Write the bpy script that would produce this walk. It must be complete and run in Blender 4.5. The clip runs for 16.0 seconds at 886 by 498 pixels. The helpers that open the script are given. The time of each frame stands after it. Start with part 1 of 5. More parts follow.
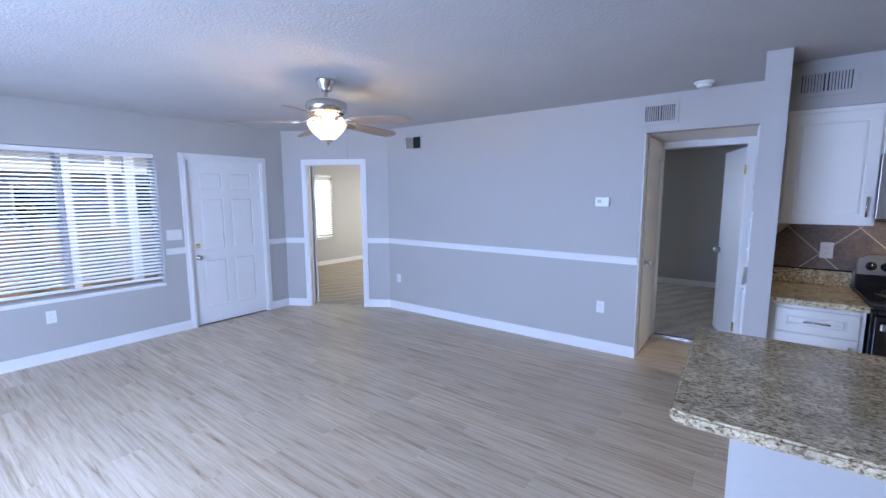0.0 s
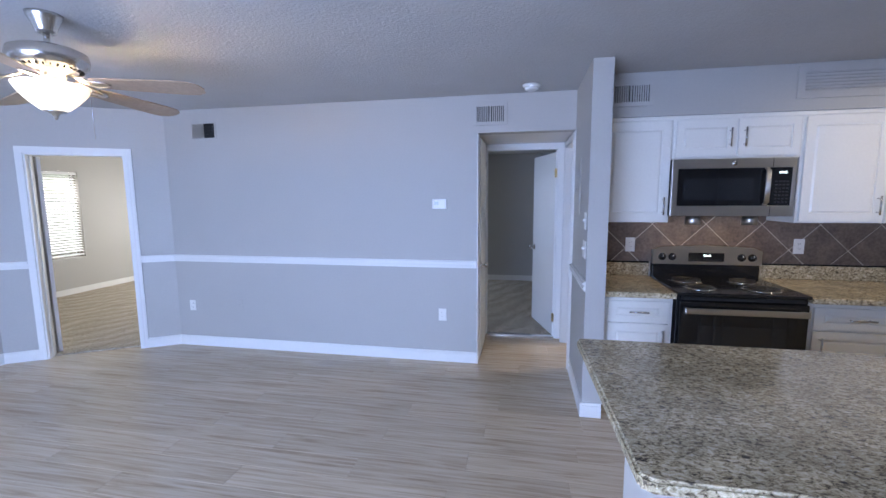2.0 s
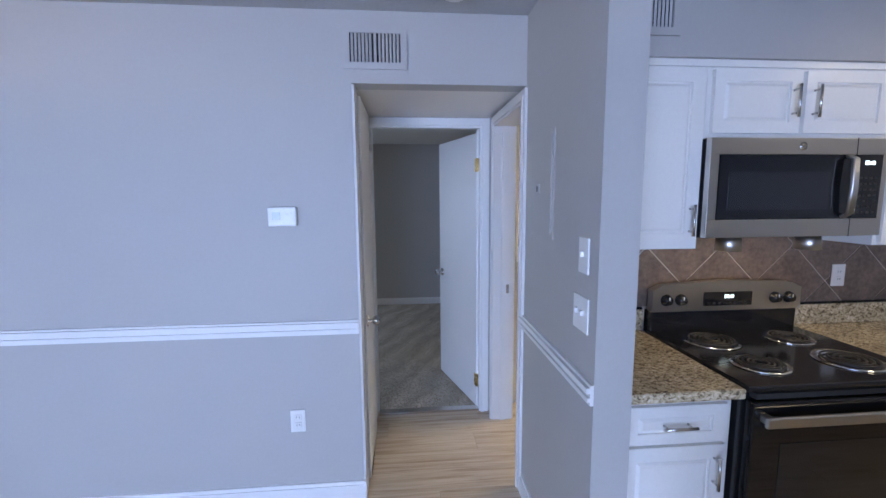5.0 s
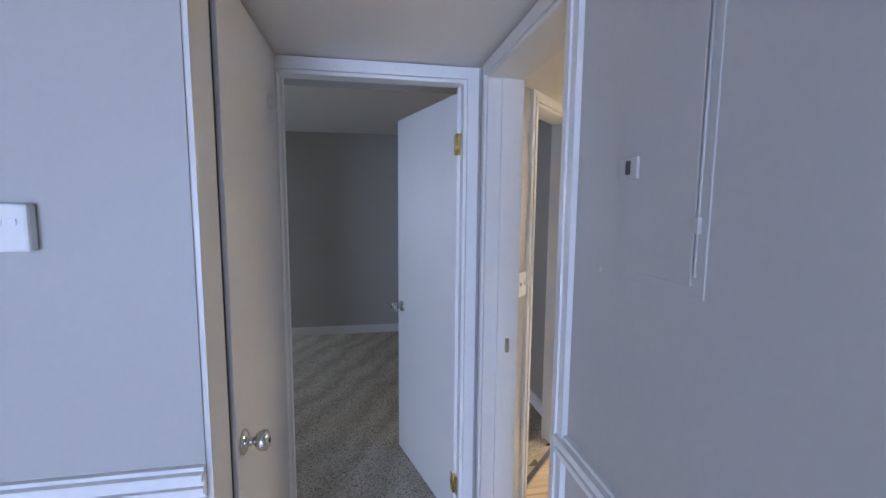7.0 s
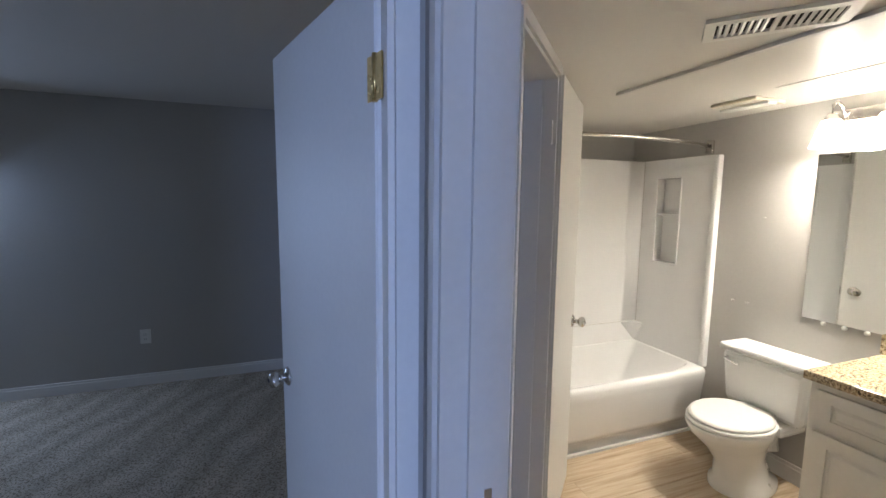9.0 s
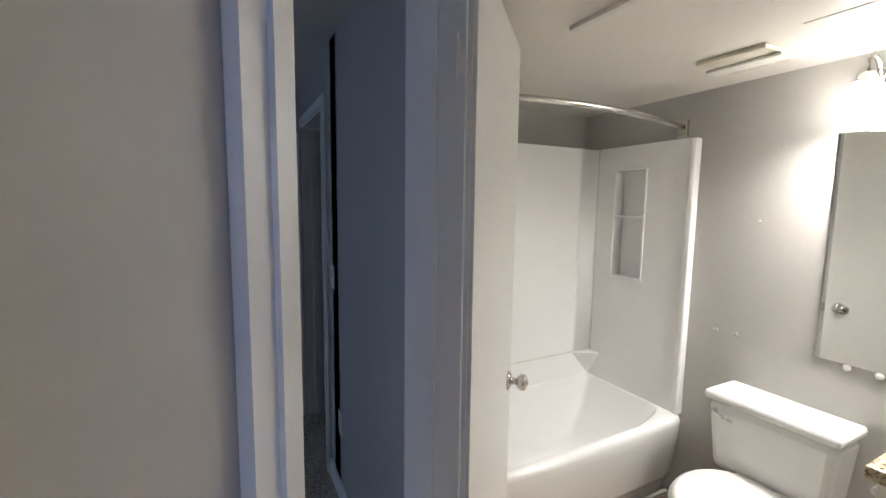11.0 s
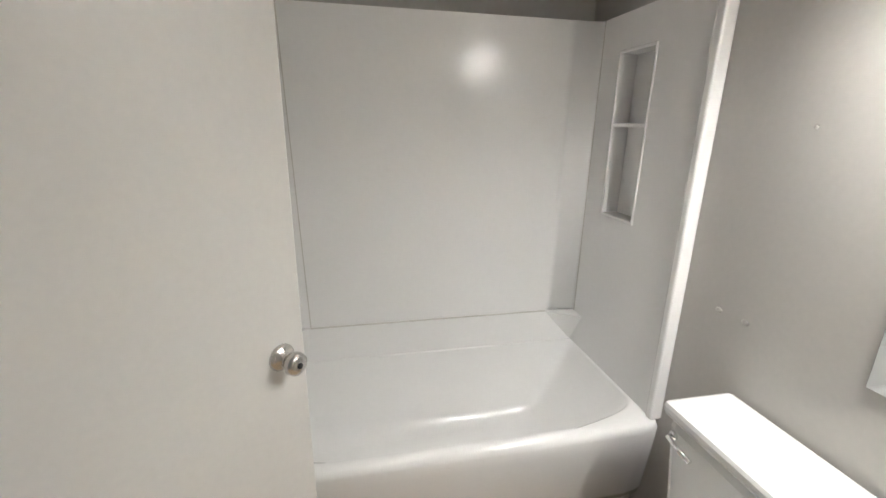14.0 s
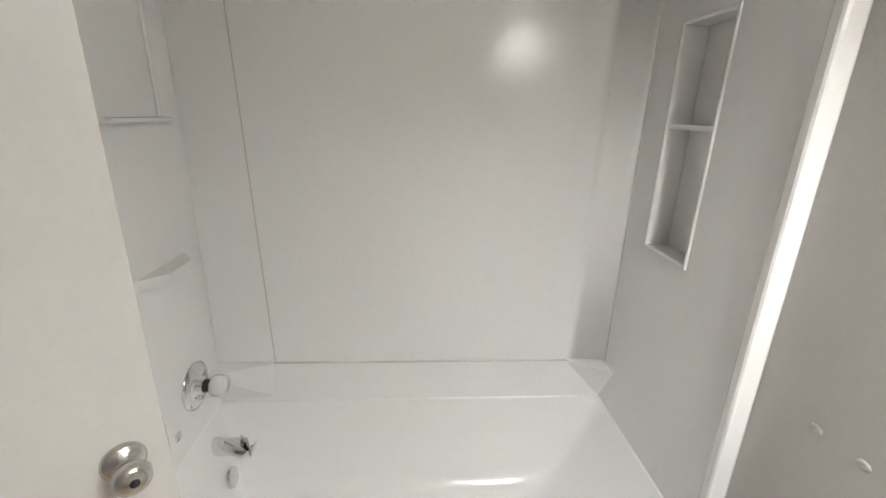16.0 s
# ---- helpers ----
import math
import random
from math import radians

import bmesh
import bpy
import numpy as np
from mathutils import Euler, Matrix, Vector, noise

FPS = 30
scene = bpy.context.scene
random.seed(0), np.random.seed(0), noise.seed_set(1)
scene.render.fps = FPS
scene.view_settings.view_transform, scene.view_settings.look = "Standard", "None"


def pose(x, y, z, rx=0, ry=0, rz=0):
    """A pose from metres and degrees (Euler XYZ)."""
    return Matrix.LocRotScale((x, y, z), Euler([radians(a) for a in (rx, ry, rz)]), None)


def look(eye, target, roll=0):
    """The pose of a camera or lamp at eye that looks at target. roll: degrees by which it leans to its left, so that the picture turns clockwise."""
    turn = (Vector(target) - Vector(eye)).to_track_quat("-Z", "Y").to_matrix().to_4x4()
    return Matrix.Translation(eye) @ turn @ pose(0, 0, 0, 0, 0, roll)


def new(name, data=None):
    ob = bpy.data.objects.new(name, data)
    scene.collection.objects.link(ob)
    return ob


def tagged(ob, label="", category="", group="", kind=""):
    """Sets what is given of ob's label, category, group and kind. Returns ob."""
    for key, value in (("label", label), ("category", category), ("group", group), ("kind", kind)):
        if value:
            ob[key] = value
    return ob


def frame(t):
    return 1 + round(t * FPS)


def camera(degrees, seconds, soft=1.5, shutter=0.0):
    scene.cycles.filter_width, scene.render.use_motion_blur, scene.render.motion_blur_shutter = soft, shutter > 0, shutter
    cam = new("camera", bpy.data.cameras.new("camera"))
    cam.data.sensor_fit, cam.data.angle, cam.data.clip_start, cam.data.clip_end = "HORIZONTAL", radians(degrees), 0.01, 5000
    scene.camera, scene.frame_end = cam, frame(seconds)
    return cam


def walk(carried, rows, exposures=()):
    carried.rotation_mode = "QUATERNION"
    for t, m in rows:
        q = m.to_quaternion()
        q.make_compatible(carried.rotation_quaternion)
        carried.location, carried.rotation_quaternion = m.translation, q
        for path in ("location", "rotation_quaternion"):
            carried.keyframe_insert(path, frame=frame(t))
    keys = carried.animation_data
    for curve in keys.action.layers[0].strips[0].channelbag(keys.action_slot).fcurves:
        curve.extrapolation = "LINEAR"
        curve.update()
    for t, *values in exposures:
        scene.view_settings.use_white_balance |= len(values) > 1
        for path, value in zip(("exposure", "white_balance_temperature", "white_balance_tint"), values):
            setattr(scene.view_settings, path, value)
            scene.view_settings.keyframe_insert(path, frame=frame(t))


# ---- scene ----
cam = camera(92.8, 16.0)
PATH = [
    (0, (0.092, 0.026, 1.566), (-1.086, 1.622, 1.311), -0.2),
    (0.5, (-0.031, 0.042, 1.546), (-1.0, 1.774, 1.299), -0.3),
    (1, (-0.146, 0.151, 1.553), (-0.913, 1.982, 1.307), -0.3),
    (1.5, (-0.239, 0.284, 1.557), (-0.816, 2.183, 1.31), -0.3),
    (2, (-0.35, 0.445, 1.56), (-0.72, 2.395, 1.313), -0.4),
    (2.5, (-0.399, 0.698, 1.575), (-0.582, 2.674, 1.326), -0.5),
    (3, (-0.441, 0.986, 1.566), (-0.506, 2.97, 1.318), -0.4),
    (3.5, (-0.494, 1.275, 1.58), (-0.465, 3.259, 1.328), -0.4),
    (4, (-0.482, 1.585, 1.58), (-0.387, 3.568, 1.332), -0.4),
    (4.5, (-0.497, 1.88, 1.582), (-0.36, 3.859, 1.329), -0.5),
    (5, (-0.516, 2.166, 1.587), (-0.343, 4.143, 1.337), -0.4),
    (5.2, (-0.516, 2.285, 1.584), (-0.326, 4.26, 1.33), -0.4),
    (7.3, (-0.389, 3.451, 1.547), (0.021, 5.397, 1.331), 0.6),
    (7.5, (-0.38, 3.545, 1.561), (0.073, 5.48, 1.331), 0.7),
    (8, (-0.337, 3.793, 1.559), (0.187, 5.71, 1.334), 0.6),
    (8.5, (-0.278, 4.025, 1.555), (0.32, 5.92, 1.327), 0.6),
    (9, (-0.187, 4.256, 1.552), (0.497, 6.122, 1.325), 0.6),
    (9.2, (-0.144, 4.336, 1.551), (0.569, 6.191, 1.322), 0.5),
    (11.3, (0.47, 4.979, 1.531), (1.39, 6.741, 1.312), 0.6),
    (11.5, (0.545, 5.007, 1.529), (1.468, 6.767, 1.307), 0.5),
    (12, (0.737, 5.05, 1.501), (1.634, 6.824, 1.282), 0.8),
    (12.5, (0.898, 5.09, 1.481), (1.706, 6.898, 1.203), 1.2),
    (13, (1.075, 5.117, 1.47), (1.75, 6.96, 1.082), 1.0),
    (13.5, (1.235, 5.128, 1.45), (1.812, 6.984, 0.977), 1.1),
    (14, (1.391, 5.118, 1.463), (1.785, 6.995, 0.896), 0.9),
    (14.5, (1.513, 5.173, 1.477), (1.781, 7.056, 0.859), 1.1),
    (15, (1.647, 5.227, 1.501), (1.772, 7.111, 0.843), 0.6),
    (15.5, (1.72, 5.317, 1.484), (1.786, 7.216, 0.86), 0.5),
    (16, (1.685, 5.472, 1.491), (1.810, 7.370, 0.877), 1.5),
]
walk(cam, [(r[0], look(*r[1:])) for r in PATH],
     [(0, 0.6, 6500, 10), (5.2, 0.63, 6550, 10), (7.3, 0.6, 6950, 10), (8, 0.45, 6750, 10), (8.5, 0.27, 6400, 10), (9.2, -0.1, 5950, 10), (11.3, -0.08, 5600, 10), (12.5, -0.25, 5600, 10), (13.5, -0.36, 5550, 10), (16, -0.34, 5500, 10)])

# ---- world, sun, daylight, lamps ----
DAY = (0.395, 0.55, 1.0)
WARM = (1.0, 0.74, 0.44)
BATHW = (1.0, 0.885, 0.735)
world = bpy.data.worlds.new("world")
scene.world = world
world.use_nodes = True
wn = world.node_tree.nodes
sky = wn.new("ShaderNodeTexSky")
sky.sky_type, sky.sun_disc = "NISHITA", False
sky.sun_elevation, sky.sun_rotation = radians(48), radians(60)
wn["Background"].inputs["Strength"].default_value = 0.11
world.node_tree.links.new(sky.outputs[0], wn["Background"].inputs[0])


def lamp(name, kind, m, power, color, size=(0.1, 0.1), angle=None):
    d = bpy.data.lights.new(name, kind)
    d.energy, d.color = power, color
    if kind == "AREA":
        d.shape, d.size, d.size_y = "RECTANGLE", size[0], size[1]
    elif kind == "SUN":
        d.angle = angle
    else:
        d.shadow_soft_size = size[0]
    ob = new(name, d)
    ob.matrix_world = m
    return ob


lamp("sun", "SUN", look((8, 5, 10), (0, 0, 0)), 2.4, (1.0, 0.93, 0.82), angle=radians(0.6))
lamp("daylight_patio_door", "AREA", look((-2.1, -1.56, 1.1), (-2.1, 2.6, -0.4)), 195, DAY, (2.9, 1.8))
lamp("daylight_west_window", "AREA", look((-6.3, 1.12, 2.9), (-3.6, 1.12, 0.3)), 75, DAY, (1.8, 1.0))
lamp("daylight_far_bedroom", "AREA", look((-8.7, 5.7, 2.9), (-5.5, 5.8, 0.2)), 260, (0.95, 0.97, 1.0), (1.6, 1.0))
lamp("daylight_bedroom", "AREA", look((-2.75, 8.22, 1.4), (-1.4, 6.2, -0.4)), 21, (0.52, 0.67, 1.0), (0.7, 1.2))
# fill lamp added at an unseen north window to brighten the far bedroom
lamp("far_bedroom_fill", "AREA", look((-5.4, 8.36, 1.4), (-5.8, 5, 0.7)), 58, (0.97, 0.98, 1.0), (1.7, 1.2))
for ang in (30, 150, 270):
    lamp("fan_bulb", "POINT", pose(-2.61 + 0.095 * math.cos(radians(ang)), 2.19 + 0.095 * math.sin(radians(ang)), 2.10), 27, WARM, (0.025, 0.025))
for yy in (5.58, 5.36, 5.14):
    lamp("vanity_bulb", "POINT", pose(2.29, yy, 1.885), 37, BATHW, (0.045, 0.045))
for xx in (0.90, 1.28):
    lamp("range_bulb", "AREA", look((xx, 3.90, 1.330), (xx, 4.08, 0.9)), 0.35, WARM, (0.06, 0.06))

lamp("kitchen_bulb", "AREA", look((2.1, 3.0, 2.36), (2.1, 3.0, 0)), 6, (1.0, 0.84, 0.62), (0.35, 0.35))

# ---- materials ----


def mat(name, base, rough=0.5, metal=0.0, var=0.08, scale=4.0, fine=60.0, bump=0.0, bump_scale=120.0, spec=0.5, coat=0.0, island=0.0):
    m = bpy.data.materials.new(name)
    m.use_nodes = True
    nt = m.node_tree
    N, L = nt.nodes, nt.links
    b = N["Principled BSDF"]
    b.inputs["Roughness"].default_value = rough
    b.inputs["Metallic"].default_value = metal
    b.inputs["Specular IOR Level"].default_value = spec
    b.inputs["Coat Weight"].default_value = coat
    b.inputs["Coat Roughness"].default_value = 0.08
    tc = N.new("ShaderNodeTexCoord")
    n1, n2 = N.new("ShaderNodeTexNoise"), N.new("ShaderNodeTexNoise")
    n1.inputs["Scale"].default_value, n2.inputs["Scale"].default_value = scale, fine
    n1.inputs["Detail"].default_value = 5
    for n in (n1, n2):
        L.new(tc.outputs["Object"], n.inputs["Vector"])
    add = N.new("ShaderNodeMath")
    add.operation = "ADD"
    L.new(n1.outputs[0], add.inputs[0])
    L.new(n2.outputs[0], add.inputs[1])
    mr = N.new("ShaderNodeMapRange")
    mr.inputs[1].default_value, mr.inputs[2].default_value = 0.6, 1.4
    mr.inputs[3].default_value, mr.inputs[4].default_value = 1 - var, 1 + var
    L.new(add.outputs[0], mr.inputs[0])
    mul = N.new("ShaderNodeMix")
    mul.data_type, mul.blend_type = "RGBA", "MULTIPLY"
    mul.inputs[0].default_value = 1
    mul.inputs[6].default_value = (*base, 1)
    L.new(mr.outputs[0], mul.inputs[7])
    L.new(mul.outputs[2], b.inputs["Base Color"])
    rr = N.new("ShaderNodeMapRange")
    rr.inputs[3].default_value, rr.inputs[4].default_value = max(0.02, rough * 0.85), min(1, rough * 1.15)
    L.new(n1.outputs[0], rr.inputs[0])
    L.new(rr.outputs[0], b.inputs["Roughness"])
    if bump:
        n3 = N.new("ShaderNodeTexNoise")
        n3.inputs["Scale"].default_value, n3.inputs["Detail"].default_value = bump_scale, 3
        L.new(tc.outputs["Object"], n3.inputs["Vector"])
        bp = N.new("ShaderNodeBump")
        bp.inputs["Strength"].default_value, bp.inputs["Distance"].default_value = bump, 0.004
        L.new(n3.outputs[0], bp.inputs["Height"])
        L.new(bp.outputs[0], b.inputs["Normal"])
    return m


def ramp(m, stops, factor):
    r = m.node_tree.nodes.new("ShaderNodeValToRGB")
    while len(r.color_ramp.elements) < len(stops):
        r.color_ramp.elements.new(0.5)
    for e, (p, c) in zip(r.color_ramp.elements, stops):
        e.position, e.color = p, (*c, 1)
    m.node_tree.links.new(factor, r.inputs[0])
    return r.outputs[0]


def plank_material():
    m = mat("wood_plank", (0.4, 0.33, 0.26), rough=0.25, spec=0.5)
    nt = m.node_tree
    N, L = nt.nodes, nt.links
    b = N["Principled BSDF"]
    tc, oi, mp = N.new("ShaderNodeTexCoord"), N.new("ShaderNodeObjectInfo"), N.new("ShaderNodeVectorMath")
    off = N.new("ShaderNodeVectorMath")
    off.operation = "SCALE"
    off.inputs[0].default_value = (37, 13, 5)
    L.new(oi.outputs["Random"], off.inputs["Scale"])
    mp.operation = "ADD"
    L.new(tc.outputs["Object"], mp.inputs[0])
    L.new(off.outputs[0], mp.inputs[1])
    sc = N.new("ShaderNodeVectorMath")
    sc.operation = "MULTIPLY"
    sc.inputs[1].default_value = (1.9, 42, 1)
    L.new(mp.outputs[0], sc.inputs[0])
    n = N.new("ShaderNodeTexNoise")
    n.inputs["Scale"].default_value, n.inputs["Detail"].default_value, n.inputs["Distortion"].default_value = 1.0, 8, 0.6
    n.inputs["Roughness"].default_value = 0.62
    L.new(sc.outputs[0], n.inputs["Vector"])
    col = ramp(m, [(0.26, (0.29, 0.205, 0.125)), (0.42, (0.50, 0.385, 0.262)), (0.56, (0.60, 0.485, 0.345)), (0.75, (0.68, 0.57, 0.43))], n.outputs[0])
    hv = N.new("ShaderNodeMapRange")
    hv.inputs[3].default_value, hv.inputs[4].default_value = 0.93, 1.06
    L.new(oi.outputs["Random"], hv.inputs[0])
    mx = N.new("ShaderNodeMix")
    mx.data_type, mx.blend_type = "RGBA", "MULTIPLY"
    mx.inputs[0].default_value = 1
    L.new(col, mx.inputs[6])
    L.new(hv.outputs[0], mx.inputs[7])
    L.new(mx.outputs[2], b.inputs["Base Color"])
    bp = N.new("ShaderNodeBump")
    bp.inputs["Strength"].default_value, bp.inputs["Distance"].default_value = 0.12, 0.002
    L.new(n.outputs[0], bp.inputs["Height"])
    L.new(bp.outputs[0], b.inputs["Normal"])
    return m


def granite_material():
    m = mat("granite", (0.5, 0.43, 0.33), rough=0.14, spec=0.5)
    nt = m.node_tree
    N, L = nt.nodes, nt.links
    b = N["Principled BSDF"]
    tc = N.new("ShaderNodeTexCoord")
    v = N.new("ShaderNodeTexNoise")
    v.inputs["Scale"].default_value, v.inputs["Detail"].default_value, v.inputs["Roughness"].default_value = 78, 6, 0.70
    v.inputs["Distortion"].default_value = 0.8
    st = N.new("ShaderNodeVectorMath")
    st.operation = "MULTIPLY"
    st.inputs[1].default_value = (0.75, 1.25, 1)
    L.new(tc.outputs["Object"], st.inputs[0])
    L.new(st.outputs[0], v.inputs["Vector"])
    col = ramp(m, [(0.36, (0.05, 0.04, 0.03)), (0.43, (0.24, 0.18, 0.105)), (0.49, (0.50, 0.40, 0.245)), (0.57, (0.66, 0.56, 0.37)), (0.67, (0.80, 0.73, 0.57))], v.outputs[0])
    w = N.new("ShaderNodeTexNoise")
    w.inputs["Scale"].default_value, w.inputs["Detail"].default_value = 7, 3
    L.new(tc.outputs["Object"], w.inputs["Vector"])
    mr = N.new("ShaderNodeMapRange")
    mr.inputs[1].default_value, mr.inputs[2].default_value, mr.inputs[3].default_value, mr.inputs[4].default_value = 0.3, 0.7, 0.75, 1.15
    L.new(w.outputs[0], mr.inputs[0])
    mx = N.new("ShaderNodeMix")
    mx.data_type, mx.blend_type = "RGBA", "MULTIPLY"
    mx.inputs[0].default_value = 1
    L.new(col, mx.inputs[6])
    L.new(mr.outputs[0], mx.inputs[7])
    L.new(mx.outputs[2], b.inputs["Base Color"])
    return m


def carpet_material():
    """Cut pile with the wedge-shaped strokes that a vacuum cleaner leaves."""
    m = mat("carpet_pile", (0.5, 0.43, 0.34), rough=1.0, bump=1.0, bump_scale=220, spec=0.05)
    nt = m.node_tree
    N, L = nt.nodes, nt.links
    b = N["Principled BSDF"]
    tc = N.new("ShaderNodeTexCoord")
    mp = N.new("ShaderNodeMapping")
    mp.inputs["Rotation"].default_value = (0, 0, radians(28))
    w = N.new("ShaderNodeTexWave")
    w.wave_profile = "TRI"
    w.inputs["Scale"].default_value = 1.3
    w.inputs["Distortion"].default_value, w.inputs["Detail"].default_value, w.inputs["Detail Scale"].default_value = 5.0, 4, 1.7
    L.new(tc.outputs["Object"], mp.inputs[0])
    L.new(mp.outputs[0], w.inputs["Vector"])
    cl_ = N.new("ShaderNodeTexNoise")
    cl_.inputs["Scale"].default_value, cl_.inputs["Detail"].default_value = 2.6, 4
    L.new(tc.outputs["Object"], cl_.inputs["Vector"])
    ad = N.new("ShaderNodeMath")
    ad.operation = "MULTIPLY"
    L.new(w.outputs["Fac"], ad.inputs[0])
    L.new(cl_.outputs[0], ad.inputs[1])
    total = ad.outputs[0]
    n = N.new("ShaderNodeTexNoise")
    n.inputs["Scale"].default_value, n.inputs["Detail"].default_value = 110, 4
    L.new(tc.outputs["Object"], n.inputs["Vector"])
    base = ramp(m, [(0.0, (0.48, 0.42, 0.335)), (0.28, (0.56, 0.495, 0.40)), (0.6, (0.66, 0.585, 0.485))], total)
    fleck = ramp(m, [(0.36, (0.36, 0.34, 0.31)), (0.5, (0.9, 0.9, 0.9)), (0.66, (1.0, 1.0, 1.0))], n.outputs[0])
    mx = N.new("ShaderNodeMix")
    mx.data_type, mx.blend_type = "RGBA", "MULTIPLY"
    mx.inputs[0].default_value = 1
    L.new(base, mx.inputs[6])
    L.new(fleck, mx.inputs[7])
    L.new(mx.outputs[2], b.inputs["Base Color"])
    return m


def emit(name, color, strength, base=(0.9, 0.88, 0.82)):
    m = mat(name, base, rough=0.3)
    b = m.node_tree.nodes["Principled BSDF"]
    b.inputs["Emission Color"].default_value = (*color, 1)
    b.inputs["Emission Strength"].default_value = strength
    return m


PAINT = mat("wall_paint", (0.445, 0.43, 0.40), rough=0.55, var=0.03, scale=1.5, bump=0.06, bump_scale=90)
# white ceiling; shade between the texture bumps is put into a darker base
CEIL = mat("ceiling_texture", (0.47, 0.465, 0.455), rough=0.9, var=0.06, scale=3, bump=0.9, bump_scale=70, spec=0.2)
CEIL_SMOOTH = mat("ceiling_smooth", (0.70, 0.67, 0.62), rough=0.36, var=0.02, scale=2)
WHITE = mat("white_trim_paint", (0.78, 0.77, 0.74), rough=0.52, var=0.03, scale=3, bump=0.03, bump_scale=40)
# darker than the trim white; the bathroom door's dimmer light is in the tone
OFFWHITE = mat("off_white_paint", (0.645, 0.63, 0.60), rough=0.4, var=0.03, scale=3, bump=0.02, bump_scale=30)
CABINET = mat("cabinet_white", (0.80, 0.78, 0.72), rough=0.32, var=0.03, scale=3)
PLANK = plank_material()
SUBFLOOR = mat("plank_joint", (0.12, 0.09, 0.06), rough=0.8)
CARPET = carpet_material()
GRANITE = granite_material()
STEEL = mat("stainless_steel", (0.56, 0.53, 0.48), rough=0.30, metal=1.0, var=0.06, scale=3, fine=200)
NICKEL = mat("brushed_nickel", (0.62, 0.60, 0.57), rough=0.25, metal=1.0, var=0.05)
CHROME = mat("chrome", (0.78, 0.78, 0.78), rough=0.10, metal=1.0, var=0.03)
BRASS = mat("brass", (0.72, 0.52, 0.22), rough=0.28, metal=1.0, var=0.1, scale=30)
BLACK = mat("black_enamel", (0.012, 0.012, 0.013), rough=0.12, var=0.1)
BLACKGLASS = mat("black_glass", (0.008, 0.008, 0.009), rough=0.04, var=0.1, spec=0.6)
GREYGLASS = mat("tinted_glass", (0.016, 0.018, 0.021), rough=0.05, var=0.1, spec=0.7)
# near-black for gaps, slots and vents: their inner shade is put into the colour
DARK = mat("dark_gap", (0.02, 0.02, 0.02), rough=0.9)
COIL = mat("burner_coil", (0.035, 0.033, 0.032), rough=0.45, metal=0.3)
TUB = mat("tub_acrylic", (0.86, 0.855, 0.84), rough=0.17, var=0.015, scale=2)
PORCELAIN = mat("porcelain", (0.80, 0.80, 0.78), rough=0.08, var=0.01, scale=3)
PLASTIC = mat("white_plastic", (0.78, 0.77, 0.73), rough=0.35, var=0.02)
CREAM = mat("yellowed_plastic", (0.68, 0.63, 0.50), rough=0.45, var=0.05)
GROUT = mat("tile_grout", (0.58, 0.50, 0.40), rough=0.9, bump=0.3)
TILE = mat("slate_tile", (0.17, 0.125, 0.095), rough=0.42, var=0.5, scale=9, fine=45, bump=0.25, bump_scale=35)
BLADE = mat("fan_blade_wood", (0.34, 0.245, 0.17), rough=0.42, var=0.18, scale=6, fine=40)
SLAT = mat("blind_slat", (0.80, 0.80, 0.78), rough=0.4, var=0.02)
FENCE = mat("fence_wood", (0.36, 0.22, 0.12), rough=0.8, var=0.25, scale=4, fine=60, bump=0.3)
STUCCO = mat("grey_siding", (0.34, 0.35, 0.38), rough=0.9, var=0.1)
GROUND = mat("ground_soil", (0.22, 0.20, 0.15), rough=1.0, var=0.3, bump=0.6)
LEAF = mat("shrub_leaf", (0.08, 0.12, 0.04), rough=0.6, var=0.35, scale=8)
MIRROR = mat("mirror_silver", (0.86, 0.88, 0.87), rough=0.015, metal=1.0, var=0.0)
ACRYLIC = mat("clear_knob", (0.75, 0.75, 0.72), rough=0.08, var=0.05, spec=0.8)
CAULK = mat("caulk_line", (0.60, 0.58, 0.54), rough=0.7)
LCD = mat("lcd_grey", (0.42, 0.46, 0.40), rough=0.2)
LIT = emit("lit_digits", (0.75, 0.95, 1.0), 3.0)
BOWL = emit("frosted_bowl", (1.0, 0.80, 0.55), 0.75)
SHADE = emit("lit_shade", (1.0, 0.88, 0.72), 25)
RANGE_LENS = emit("range_lens", WARM, 2.0)
GLASS = bpy.data.materials.new("window_glass")
GLASS.use_nodes = True
gb = GLASS.node_tree.nodes["Principled BSDF"]
gb.inputs["Transmission Weight"].default_value, gb.inputs["Roughness"].default_value, gb.inputs["IOR"].default_value = 1.0, 0.0, 1.02

# ---- mesh helpers ----


def box(bm, x0, x1, y0, y1, z0, z1, m=None, bev=0.0):
    r = bmesh.ops.create_cube(bm, size=1)
    vs = r["verts"]
    bmesh.ops.transform(bm, verts=vs, matrix=Matrix.LocRotScale(((x0 + x1) / 2, (y0 + y1) / 2, (z0 + z1) / 2), None, (abs(x1 - x0), abs(y1 - y0), abs(z1 - z0))))
    if bev:
        es = list({e for v in vs for e in v.link_edges})
        g = bmesh.ops.bevel(bm, geom=es, offset=bev, segments=2, affect="EDGES", profile=0.5)
        vs = list({v for f in g["faces"] for v in f.verts} | {v for v in vs if v.is_valid})
    if m is not None:
        bmesh.ops.transform(bm, verts=vs, matrix=m)
    return bm


def boxes(*rows, bev=0.0):
    bm = bmesh.new()
    for r in rows:
        box(bm, *r, bev=bev)
    return bm


